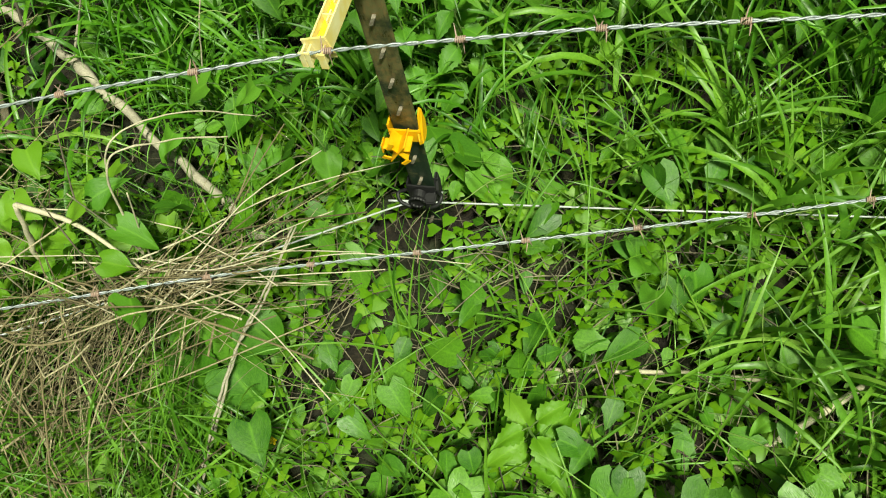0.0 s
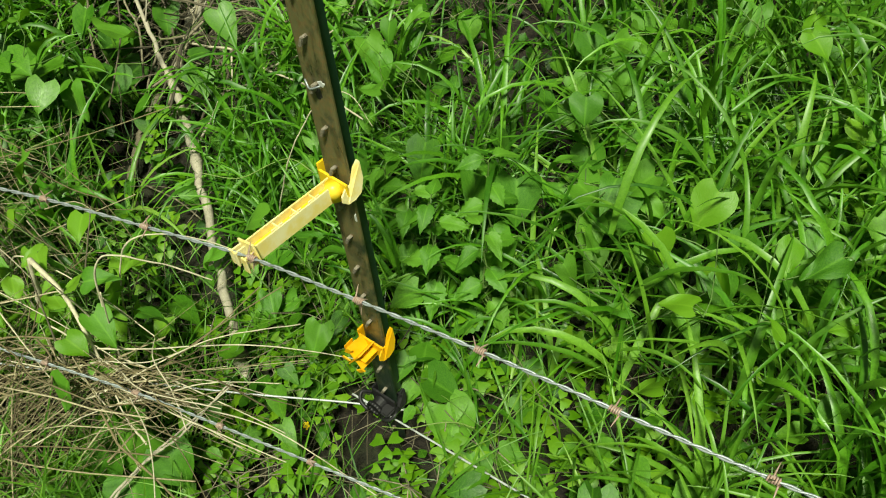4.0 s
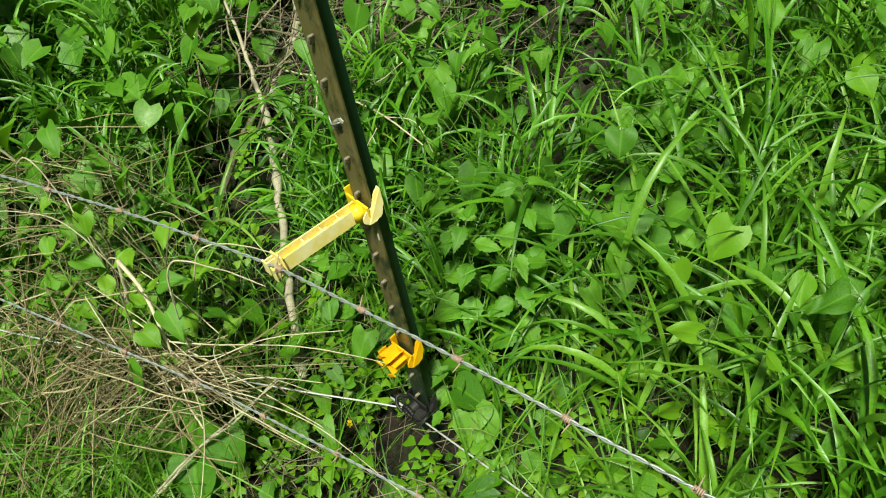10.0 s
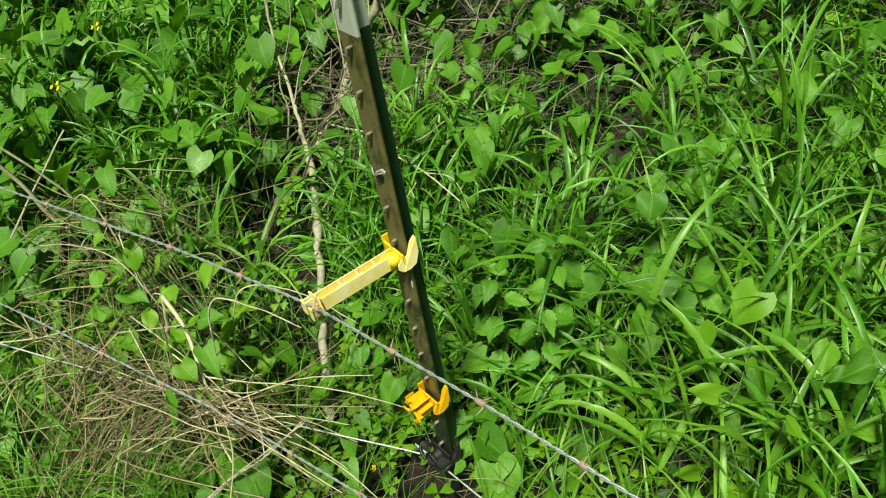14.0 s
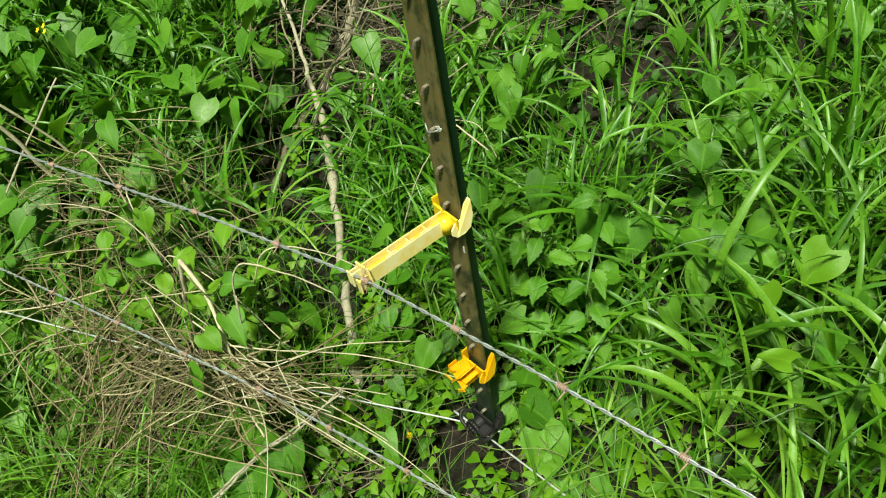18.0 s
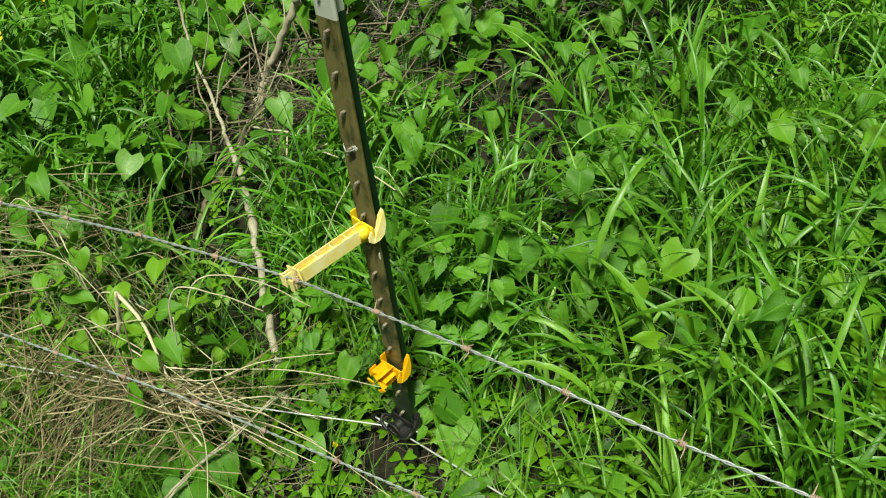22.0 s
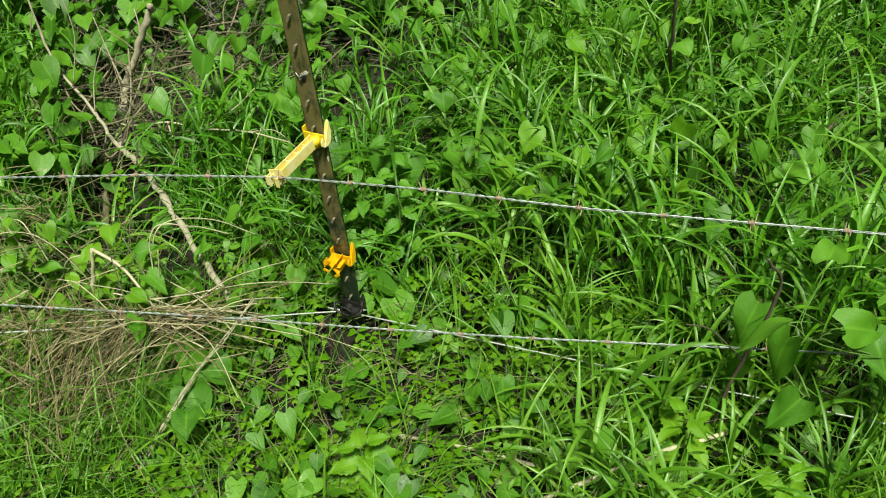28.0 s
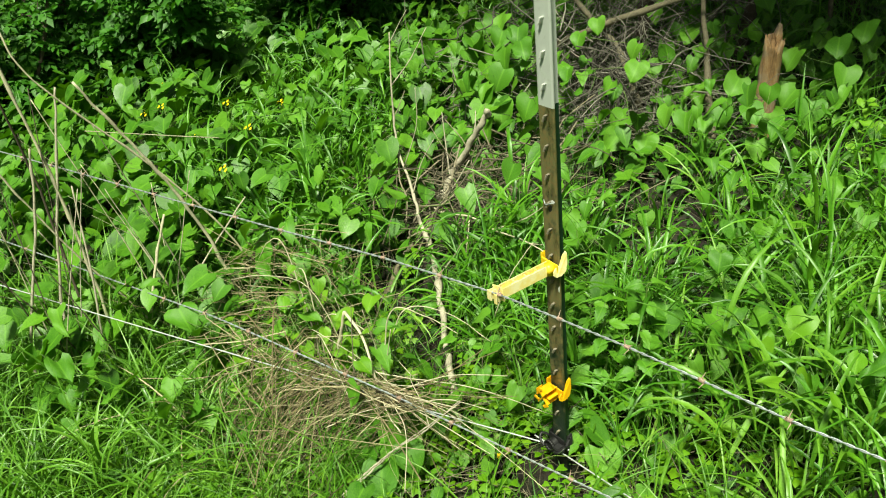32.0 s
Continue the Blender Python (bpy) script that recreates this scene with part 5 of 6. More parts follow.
dry_stalk([(-0.53, -0.235, 0.02), (-0.50, -0.22, 0.2), (-0.457, -0.202, 0.343)], [0.004, 0.0035], M_STALK, "bent pale dry stalk propped on the heap", twigs=[([(-0.457, -0.202, 0.343), (-0.39, -0.205, 0.315), (-0.335, -0.222, 0.27), (-0.30, -0.235, 0.22)], 0.0042)])
dry_stalk([(-0.255, -0.075, 0.045), (-0.33, -0.02, 0.08), (-0.51, 0.095, 0.095), (-0.69, 0.215, 0.125), (-0.87, 0.32, 0.13), (-0.97, 0.37, 0.125), (-1.055, 0.41, 0.19), (-1.24, 0.495, 0.29), (-1.28, 0.53, 0.48), (-1.32, 0.575, 0.63)], [0.0085, 0.0078, 0.0078, 0.0075, 0.006, 0.0042, 0.0030, 0.002], M_BLEACHED, "long bleached dead stem lying in weeds and forked on top", "dead_branch", "dead branch", "dead branches",
          [([(-1.28, 0.53, 0.47), (-1.24, 0.59, 0.55), (-1.20, 0.64, 0.65)], 0.0024), ([(-1.31, 0.565, 0.60), (-1.29, 0.60, 0.66), (-1.27, 0.62, 0.70)], 0.0018), ([(-1.055, 0.41, 0.19), (-1.06, 0.46, 0.28), (-1.03, 0.50, 0.36)], 0.002), ([(-1.15, 0.45, 0.24), (-1.12, 0.50, 0.38), (-1.13, 0.52, 0.50)], 0.0018), ([(-0.69, 0.215, 0.125), (-0.66, 0.26, 0.19), (-0.63, 0.27, 0.24)], 0.003)])
dry_stalk([(-1.02, 0.42, 0.07), (-1.10, 0.50, 0.06), (-1.16, 0.62, 0.10), (-1.12, 0.66, 0.20), (-1.022, 0.70, 0.36), (-1.0, 0.70, 0.40)], [0.010, 0.011, 0.011, 0.010, 0.008], M_BLEACHED, "thick broken bleached branch leaning upward", "dead_branch", "dead branch", "dead branches", [([(-1.12, 0.66, 0.18), (-1.08, 0.70, 0.30), (-1.10, 0.73, 0.36)], 0.003), ([(-1.16, 0.64, 0.12), (-1.22, 0.68, 0.22), (-1.25, 0.7, 0.33)], 0.003), ([(-1.10, 0.50, 0.06), (-1.04, 0.56, 0.16), (-0.99, 0.60, 0.26)], 0.0035)])
dry_stalk([(-1.25, 0.58, 0.08), (-1.05, 0.49, 0.10), (-0.86, 0.48, 0.15), (-0.70, 0.445, 0.18), (-0.51, 0.41, 0.225), (-0.36, 0.38, 0.24)], [0.0030, 0.0030, 0.0027, 0.0022, 0.0014], M_STALK, "thin crooked bleached twig reaching behind the post", twigs=[([(-0.86, 0.48, 0.15), (-0.78, 0.40, 0.12), (-0.72, 0.33, 0.08)], 0.0026), ([(-0.51, 0.41, 0.225), (-0.44, 0.43, 0.23), (-0.36, 0.40, 0.21)], 0.0014), ([(-0.70, 0.445, 0.18), (-0.60, 0.48, 0.24), (-0.52, 0.49, 0.31)], 0.0022)])
dry_stalk([(-1.06, 0.42, 0.03), (-1.0, 0.345, 0.05), (-0.92, 0.22, 0.04), (-0.83, 0.11, 0.01)], [0.010, 0.009, 0.008], M_TWIG, "brown dead stem lying on the soil", "dead_branch", "dead branch", "dead branches")
dry_stalk([(0.455, 1.0, 0.0), (0.48, 0.93, 0.2), (0.49, 0.86, 0.42), (0.50, 0.82, 0.62)], [0.006, 0.005, 0.003], M_BARK, "thin dark upright dead stem in the grass")
dry_stalk([(0.46, -0.33, 0.06), (0.62, -0.20, 0.10), (0.80, -0.06, 0.12)], [0.005, 0.0042], M_STALK, "straight pale dry cane lying on the weeds")
dry_stalk([(0.20, -0.23, 0.055), (0.36, -0.215, 0.065), (0.55, -0.20, 0.06)], [0.0035, 0.003], M_STALK, "thin pale dry cane on the soil")
dry_stalk([(0.62, -0.20, 0.08), (0.80, -0.19, 0.09), (1.02, -0.17, 0.06), (1.28, -0.12, 0.06)], [0.003, 0.0025], M_STALK, "thin dry cane lying in grass")
dry_stalk([(-0.445, 0.185, 0.02), (-0.43, 0.20, 0.12), (-0.412, 0.215, 0.19), (-0.385, 0.235, 0.27), (-0.358, 0.285, 0.345)], [0.0012, 0.0013, 0.0010], M_STALK, "thin kinked white straw standing behind the upper wire")
tw_axis = smooth_line([(-0.12, -0.15, 0.26), (-0.16, -0.225, 0.20), (-0.20, -0.30, 0.15), (-0.235, -0.46, 0.06), (-0.25, -0.54, 0.01)], 10)
tw_turn = np.linspace(0, 9.0, len(tw_axis))
for k in (0.0, math.pi):
    off = 0.0026 * np.stack([np.cos(tw_turn + k), 0.5 * np.sin(tw_turn + k), np.sin(tw_turn + k)], -1)
    dry_stalk((tw_axis + off).tolist()[::4], [0.0010, 0.0018, 0.0022], M_BLEACHED, "dead vine stem twisted round another, slanting down from the wires", "dead_vine", "dead vine")
dry_stalk([(0.76, -0.03, 0.02), (0.80, 0.0, 0.25), (0.83, 0.02, 0.42), (0.80, -0.01, 0.50)], [0.004, 0.003, 0.002], M_BARK, "dark dead stalk carrying the climbing bindweed", twigs=[([(0.80, 0.0, 0.25), (0.74, -0.03, 0.34), (0.70, -0.05, 0.36)], 0.002)])
dry_stalk([(1.05, 1.45, 0.05), (0.94, 1.14, 0.10), (0.87, 0.94, 0.10), (0.74, 0.74, 0.05)], [0.006, 0.005], M_TWIG, "dead twig lying deep in the grass", twigs=[([(0.94, 1.14, 0.10), (0.80, 1.22, 0.16), (0.72, 1.31, 0.18)], 0.003)])
# the stand of dead weeds at the far end of the wires
STANDING = [([(-1.10, -0.60, 0.92), (-1.1, -0.58, 0.66), (-1.1, -0.57, 0.38), (-1.1, -0.57, 0.0)], [0.005, 0.007], M_STALK),
                     ([(-1.12, -0.57, 1.0), (-1.1, -0.54, 0.85), (-1.1, -0.33, 0.54), (-1.08, -0.20, 0.30), (-1.07, -0.12, 0.05)], [0.003, 0.0045], M_STALK),
                     ([(-1.1, -0.46, 0.82), (-1.1, -0.36, 0.60), (-1.1, -0.27, 0.37), (-1.09, -0.2, 0.05)], [0.005, 0.008], M_STALK),
                     ([(-1.1, -0.50, 0.82), (-1.1, -0.56, 0.63), (-1.1, -0.66, 0.30), (-1.1, -0.70, 0.0)], [0.004, 0.007], M_TWIG),
                     ([(-1.1, -0.60, 0.70), (-1.1, -0.65, 0.52), (-1.1, -0.77, 0.2), (-1.1, -0.80, 0.0)], [0.004, 0.007], M_TWIG)]
STANDING += [([(-1.1, -0.47, 0.70), (-1.1, -0.30, 0.63), (-1.1, -0.15, 0.57)], [0.0018, 0.0018], M_STALK),
                     ([(-1.1, -0.35, 0.42), (-1.1, -0.42, 0.27), (-1.1, -0.52, 0.0)], [0.0045, 0.006], M_STALK),
                     ([(-1.1, -0.12, 0.38), (-1.1, -0.35, 0.18), (-1.1, -0.48, 0.0)], [0.003, 0.004], M_TWIG),
                     ([(-1.1, -0.70, 0.72), (-1.1, -0.61, 0.46), (-1.1, -0.5, 0.2), (-1.1, -0.42, 0.0)], [0.003, 0.005], M_STALK),
                     ([(-1.14, -0.62, 0.86), (-1.2, -0.60, 0.5), (-1.18, -0.62, 0.0)], [0.004, 0.007], M_BARK),
                     ([(-1.05, -0.55, 0.6), (-1.0, -0.6, 0.3), (-1.02, -0.66, 0.0)], [0.003, 0.005], M_TWIG)]
for pts, rr, mat in STANDING:
    dry_stalk(pts[::-1], [0.62 * v for v in rr[::-1]], M_BLEACHED if mat is M_TWIG else mat, "standing dead weed stalk leaning on the barbed wire")
q = np.random.default_rng(58)
for k in range(16):
    x, y = q.uniform(-1.22, -0.95), q.uniform(-0.78, -0.30)
    h, lx, ly = q.uniform(0.35, 0.85), q.normal(0, 0.10), q.normal(0.02, 0.13)
    dry_stalk([(x, y, 0.0), (x + 0.3 * lx, y + 0.3 * ly, 0.4 * h), (x + lx, y + ly, h)], [q.uniform(0.0014, 0.003), 0.001], (M_BLEACHED, M_STALK, M_BARK)[k % 3], "thin standing dead weed stalk beside the wires", twigs=[([(x + 0.6 * lx, y + 0.6 * ly, 0.68 * h), (x + lx + 0.03, y + ly - 0.06, 0.9 * h)], 0.0009)])

# the heap of dry grass caught on the wires
q = np.random.default_rng(61)
lines = []


def on_wire(s_):
    """A point of the lower wire where the dead grass hangs over it."""
    return np.array([s_, np.interp(s_, [-0.7, -0.21, 0.05], [-0.41, -0.235, -0.166]), np.interp(s_, [-0.7, -0.21, 0.05], [0.30, 0.255, 0.25])])


def strand(pts, radii=(0.0004, 0.0005, 0.0007, 0.0011), per=4):
    lines.append((smooth_line(pts, per), q.choice(radii), 4))


KNOT = np.array([-0.265, -0.232, 0.238])
for k in range(75):      # strands that fan out from the knot on the wire and sag into the heap
    p0 = KNOT + q.normal(0, 0.024, 3) * [2.6, 1.2, 0.8] + [-0.03, -0.01, -0.01]
    end = np.array([q.uniform(-0.74, -0.34), q.uniform(-0.62, -0.30), q.uniform(0.0, 0.08)])
    end = p0 + (end - p0) * q.uniform(0.35, 1.0)
    side = q.normal(0, 0.030, 3)
    strand([p0 + (p0 - end) * q.uniform(0, 0.15), p0 * 0.65 + end * 0.35 + side, p0 * 0.3 + end * 0.7 + side + [0, 0, -0.01], end])
for k in range(70):      # strands that hang from the wire to the soil
    p0 = on_wire(q.uniform(-0.60, -0.26)) + q.normal(0, 0.016, 3) + [0, -0.01, -0.03]
    end = p0 + [q.normal(-0.07, 0.10), q.uniform(-0.28, 0.0), 0]
    end[2] = q.uniform(0.0, 0.09)
    m1 = p0 * 0.5 + end * 0.5 + q.normal(0, 0.02, 3) + [0, -0.02, 0.02]
    strand([p0 + [q.normal(0, 0.03), q.uniform(0, 0.06), q.uniform(-0.05, 0.01)], p0, m1, end])
for k in range(150):      # stiff strands at all angles through the heap
    p0 = np.array([q.normal(-0.52, 0.15), q.normal(-0.41, 0.10), max(0.01, q.normal(0.09, 0.06))])
    a, ln = q.uniform(0, math.pi), q.uniform(0.12, 0.40)
    d = np.array([math.cos(a), math.sin(a), q.normal(0, 0.7)])
    d /= np.linalg.norm(d)
    strand([p0 - d * ln / 2, p0 - d * ln * 0.2 + q.normal(0, 0.010, 3), p0 + d * ln * 0.2 + q.normal(0, 0.010, 3), p0 + d * ln / 2 + [0, 0, -0.01]])
for k in range(60):       # the knot itself, wound round the wire
    a0, w = q.uniform(0, 2 * math.pi), q.uniform(0.006, 0.026)
    x0, ln = q.normal(0, 0.035), q.uniform(-0.05, 0.05)
    turn = np.linspace(a0, a0 + q.uniform(1.5, 5.0), 7)
    pts = KNOT + np.stack([x0 + np.linspace(0, ln, 7), 0.35 * (x0 + np.linspace(0, ln, 7)) + w * np.cos(turn), w * np.sin(turn) - 0.006], -1)
    lines.append((smooth_line(pts, 2), q.choice([0.0005, 0.0008, 0.0013]), 4))
for k in range(34):       # loose ends on the side of the post
    p0 = KNOT + q.normal(0, 0.015, 3)
    a, ln = q.normal(0.5, 0.4), q.uniform(0.06, 0.30)
    d = np.array([math.cos(a), math.sin(a), q.normal(-0.02, 0.22)])
    strand([p0 - d * 0.05, p0 + d * ln * 0.5 + q.normal(0, 0.010, 3), p0 + d * ln])
for k in range(230):      # a thinner patch of dead grass behind the heap
    x, y = q.normal(-0.84, 0.13), q.normal(-0.17, 0.10)
    a, ln = q.normal(0.4, 0.6), q.uniform(0.10, 0.32)
    d = np.array([math.cos(a), math.sin(a), q.normal(0, 0.2)])
    p0 = np.array([x, y, q.uniform(0.10, 0.30)])
    strand([p0 - d * ln / 2, p0 + q.normal(0, 0.012, 3), p0 + d * ln / 2], per=3)
for k in range(36):       # strands laid along the lower wires
    p0 = on_wire(q.uniform(-0.66, -0.14)) + [0, q.normal(0, 0.018), q.normal(-0.016, 0.014)]
    a, ln = q.normal(0.33, 0.35), q.uniform(0.06, 0.26)
    d = np.array([math.cos(a), math.sin(a), q.normal(-0.02, 0.12)])
    strand([p0 - d * ln / 2, p0 + q.normal(0, 0.008, 3), p0 + d * ln / 2], (0.0005, 0.0007, 0.0010, 0.0016), 3)
for k in range(26):       # kinked stiff stalks that stick out of the heap
    p0 = on_wire(q.uniform(-0.64, -0.22)) + q.normal(0, 0.02, 3) + [0, -0.02, -0.03]
    a = q.uniform(0, 2 * math.pi)
    d = np.array([math.cos(a), math.sin(a), q.uniform(-0.2, 0.8)]) * q.uniform(0.05, 0.13)
    e_ = np.array([math.cos(a + q.normal(0, 0.7)), math.sin(a + q.normal(0, 0.7)), q.uniform(-1.0, 0.1)]) * q.uniform(0.05, 0.15)
    knee = p0 + d
    lines.append((np.array([p0 - d * 0.6, p0, knee, knee + e_ * 0.08, knee + e_ * 0.5 + q.normal(0, 0.006, 3), knee + e_]), q.choice([0.0009, 0.0012, 0.0016]), 5))
tagged(new("dry_grass_heap", tubes_mesh("dry_grass_heap", lines, M_STRAW)), "tangled heap of dead straw-coloured grass caught on the lower wires", "dry grass", kind="stuff")
for k in range(17):       # stouter pale straws that spread from the knot on both sides
    p0 = KNOT + q.normal(0, 0.02, 3) * [2.0, 1.0, 0.7]
    a, ln = (q.normal(0.45, 0.5) if k % 3 else q.normal(3.4, 0.5)), q.uniform(0.12, 0.36)
    d = np.array([math.cos(a), math.sin(a), q.normal(0.02, 0.25)])
    p1 = p0 + d * ln * 0.5 + q.normal(0, 0.012, 3)
    dry_stalk([p0 - d * 0.06, p0, p1, p0 + d * ln + [0, 0, -0.03]], [q.uniform(0.0008, 0.0014), 0.0007], M_STALK, "pale dry straw sticking out of the knot on the wire", "dry_straw", "straw", "straws on the wire")
for k in range(14):       # thin dead stems that stand and bend over above the wire
    x, y = q.uniform(-0.72, -0.28), q.uniform(-0.30, -0.10)
    h, lx, ly = q.uniform(0.26, 0.46), q.normal(0.03, 0.10), q.normal(0.0, 0.08)
    p = [(x, y, 0.0), (x + 0.3 * lx, y + 0.3 * ly, 0.6 * h), (x + 0.7 * lx, y + 0.7 * ly, h)]
    p += [(x + 1.5 * lx, y + 1.4 * ly, h - 0.01), (x + 2.3 * lx, y + 2.0 * ly, h - q.uniform(0.03, 0.12))] if k % 2 else []
    dry_stalk(p, [q.uniform(0.0010, 0.0019), 0.0008], M_STALK if k % 4 else M_TWIG, "thin dead stem standing out of the dry heap", "dry_stalk", "dry stalk", "stems over the heap")
n_dead = 150
dead = np.stack([q.normal(-0.54, 0.11, n_dead), q.normal(-0.42, 0.10, n_dead), q.uniform(0.02, 0.14, n_dead)], -1)
blades("dead_grass_blades", q, dead, q.uniform(0.10, 0.26, n_dead), q.uniform(0.002, 0.0045, n_dead), q.uniform(0, 6.28, n_dead), q.uniform(0.4, 1.5, n_dead), q.uniform(0.1, 1.2, n_dead), M_STRAW, "flat dead grass blades in the heap", 6)
lines = []
for k in range(1500):      # straw and twig litter
    if k < 260:
        x, y, z = q.normal(-1.15, 0.3), q.normal(0.72, 0.28), q.uniform(0.01, 0.10)
    else:
        x, y, z = q.uniform(-1.6, 1.5), q.uniform(-0.8, 1.4), q.uniform(0.01, 0.11)
    a, ln = q.uniform(0, math.pi), q.uniform(0.05, 0.22)
    d = np.array([math.cos(a), math.sin(a), q.normal(0, 0.15)])
    p0 = np.array([x, y, z + float(ground_z(x, y))])
    lines.append((smooth_line([p0 - d * ln / 2, p0 + q.normal(0, 0.008, 3), p0 + d * ln / 2], 2), q.uniform(0.0005, 0.0012), 4))
for k in range(480):      # straw between the low weeds in front of the fence
    x, y = q.uniform(-0.4, 0.9), q.uniform(-0.6, 0.1)
    a, ln = q.uniform(0, math.pi), q.uniform(0.06, 0.26)
    d = np.array([math.cos(a), math.sin(a), q.normal(0, 0.2)])
    p0 = np.array([x, y, q.uniform(0.03, 0.10)])
    lines.append((smooth_line([p0 - d * ln / 2, p0 + q.normal(0, 0.010, 3), p0 + d * ln / 2], 3), q.uniform(0.0005, 0.0011), 4))
for k in range(340):      # dead tangle round the fallen branches
    x, y, z = q.normal(-1.12, 0.22), q.normal(0.66, 0.22), q.uniform(0.02, 0.20)
    a, ln = q.normal(2.2, 0.9), q.uniform(0.1, 0.4)
    d = np.array([math.cos(a), math.sin(a), q.normal(0, 0.35)])
    p0 = np.array([x, y, z])
    pts = [p0 - d * ln / 2, p0 - d * ln / 6 + q.normal(0, 0.015, 3), p0 + d * ln / 6 + q.normal(0, 0.015, 3), p0 + d * ln / 2]
    lines.append((smooth_line(pts, 3), q.choice([0.0009, 0.0012, 0.0018, 0.0028]), 5))
tagged(new("litter", tubes_mesh("litter", lines, M_TWIG)), "dead twigs and straw lying on the soil", "litter", kind="stuff")


# pale runners that creep through the weeds
lines = []
for k in range(170):
    x, y = q.uniform(-0.9, 1.2), q.uniform(-0.7, 0.35)
    a, z = q.uniform(0, 2 * math.pi), q.uniform(0.05, 0.16 if y < 0.15 else 0.26)
    pts, p0 = [], np.array([x, y, z])
    for j in range(5):
        pts.append(p0.copy())
        a += q.normal(0, 0.55)
        p0 = p0 + np.array([math.cos(a), math.sin(a), q.normal(0, 0.25)]) * q.uniform(0.03, 0.07)
        p0[2] = max(p0[2], 0.02)
    lines.append((smooth_line(pts, 4), q.choice([0.0005, 0.0006, 0.0009]), 4))
tagged(new("runners", tubes_mesh("runners", lines, M_RUNNER)), "thin pale green creeping stems and tendrils", "weeds", kind="stuff")


# ---- flowers ----
def flower(x, y, z, size, name, label, stem=True):
    e = thing(name, (x, y, float(ground_z(x, y))), label, "flower", "small yellow flowers")
    dz = z - float(ground_z(x, y))
    for k in range(5):
        a = k * 2 * math.pi / 5
        bm = bmesh.new()
        ring = [bm.verts.new((size * px, size * py, size * pz)) for px, py, pz in ((0, 0.05, 0), (0.35, 0.5, 0.12), (0.2, 0.95, 0.2), (-0.2, 0.95, 0.2), (-0.35, 0.5, 0.12))]
        bm.faces.new(ring)
        ob = part("petal", bm, M_FLOWER, e)
        ob.matrix_local = Matrix.Translation((0, 0, dz)) @ Matrix.Rotation(0.7, 4, "X") @ Matrix.Rotation(a, 4, "Z")
    tube_part("stem", [(0, 0, 0), (0.01, 0.005, dz * 0.5), (0, 0, dz)], [0.001], M_STEM, e, sides=4, per=4)


for x, y, z in ((-2.46, 0.14, 0.34), (-2.21, -0.03, 0.32), (-2.2, 0.04, 0.33), (-2.04, 0.24, 0.32), (-1.86, 0.38, 0.32), (-1.73, 0.18, 0.32), (-1.47, -0.04, 0.32), (-1.83, 0.03, 0.32)):
    for dx, dy, dz in ((0, 0, 0), (0.016, 0.010, -0.003), (-0.004, 0.018, 0.002)):
        flower(x + dx, y + dy, z + dz, 0.0075, "mustard_flower", "small yellow four-petalled weed flower on a thin stem")
for x, y, z in ((-0.1, -0.08, 0.07), (-0.15, -0.38, 0.06), (0.02, -0.3, 0.06)):
    flower(x, y, z, 0.007, "sorrel_flower", "tiny yellow sorrel flower near the soil")


# ---- brush heap, stump and shrubs behind ----
q = np.random.default_rng(91)
lines = []
for k in range(1000):
    u, w = q.normal(0, 0.34), q.uniform(-0.1, 0.9)
    cx, cy = -1.12 - 0.50 * w + 0.75 * u, 1.28 + 0.70 * w + 0.55 * u
    h = 0.24 + 0.66 * max(0, w) * math.exp(-u * u * 1.2)
    z = q.uniform(0.02, h)
    a, ln = q.uniform(0, math.pi), q.uniform(0.08, 0.45)
    d = np.array([math.cos(a), math.sin(a), q.normal(0, 0.6)])
    p0 = np.array([cx, cy, z])
    pts = [p0 - d * ln / 2, p0 - d * ln / 6 + q.normal(0, 0.028, 3), p0 + d * ln / 6 + q.normal(0, 0.028, 3), p0 + d * ln / 2]
    for p_ in pts:
        p_[2] = max(p_[2], 0.0)
    r0 = q.choice([0.0006, 0.0008, 0.0011, 0.0016, 0.0028])
    lines.append((smooth_line(pts, 3), r0, 5))
tagged(new("brush_heap", tubes_mesh("brush_heap", lines, M_BRUSH)), "heap of grey dead brushwood overgrown with vines", "brushwood", kind="stuff")
for k, pts in enumerate(([(-1.0, 1.5, 0.0), (-1.25, 1.6, 0.3), (-1.6, 1.62, 0.55), (-1.9, 1.7, 0.9)], [(-0.75, 1.55, 0.05), (-0.95, 1.75, 0.4), (-1.2, 2.0, 0.75)], [(-1.75, 1.35, 0.0), (-1.5, 1.5, 0.3), (-1.05, 1.7, 0.5), (-0.8, 1.8, 0.55)], [(-1.5, 2.0, 0.0), (-1.42, 2.05, 0.6), (-1.4, 2.0, 1.3)], [(-1.1, 2.2, 0.0), (-1.05, 2.25, 0.7), (-1.1, 2.3, 1.4)])):
    dry_stalk(pts, [0.014, 0.01, 0.006] if k < 3 else [0.03, 0.022], M_BARK if k > 2 else M_TWIG, "dead bough sticking out of the brushwood" if k < 3 else "thin dark tree stem behind the brushwood", "dead_branch", "dead branch", "dead branches")

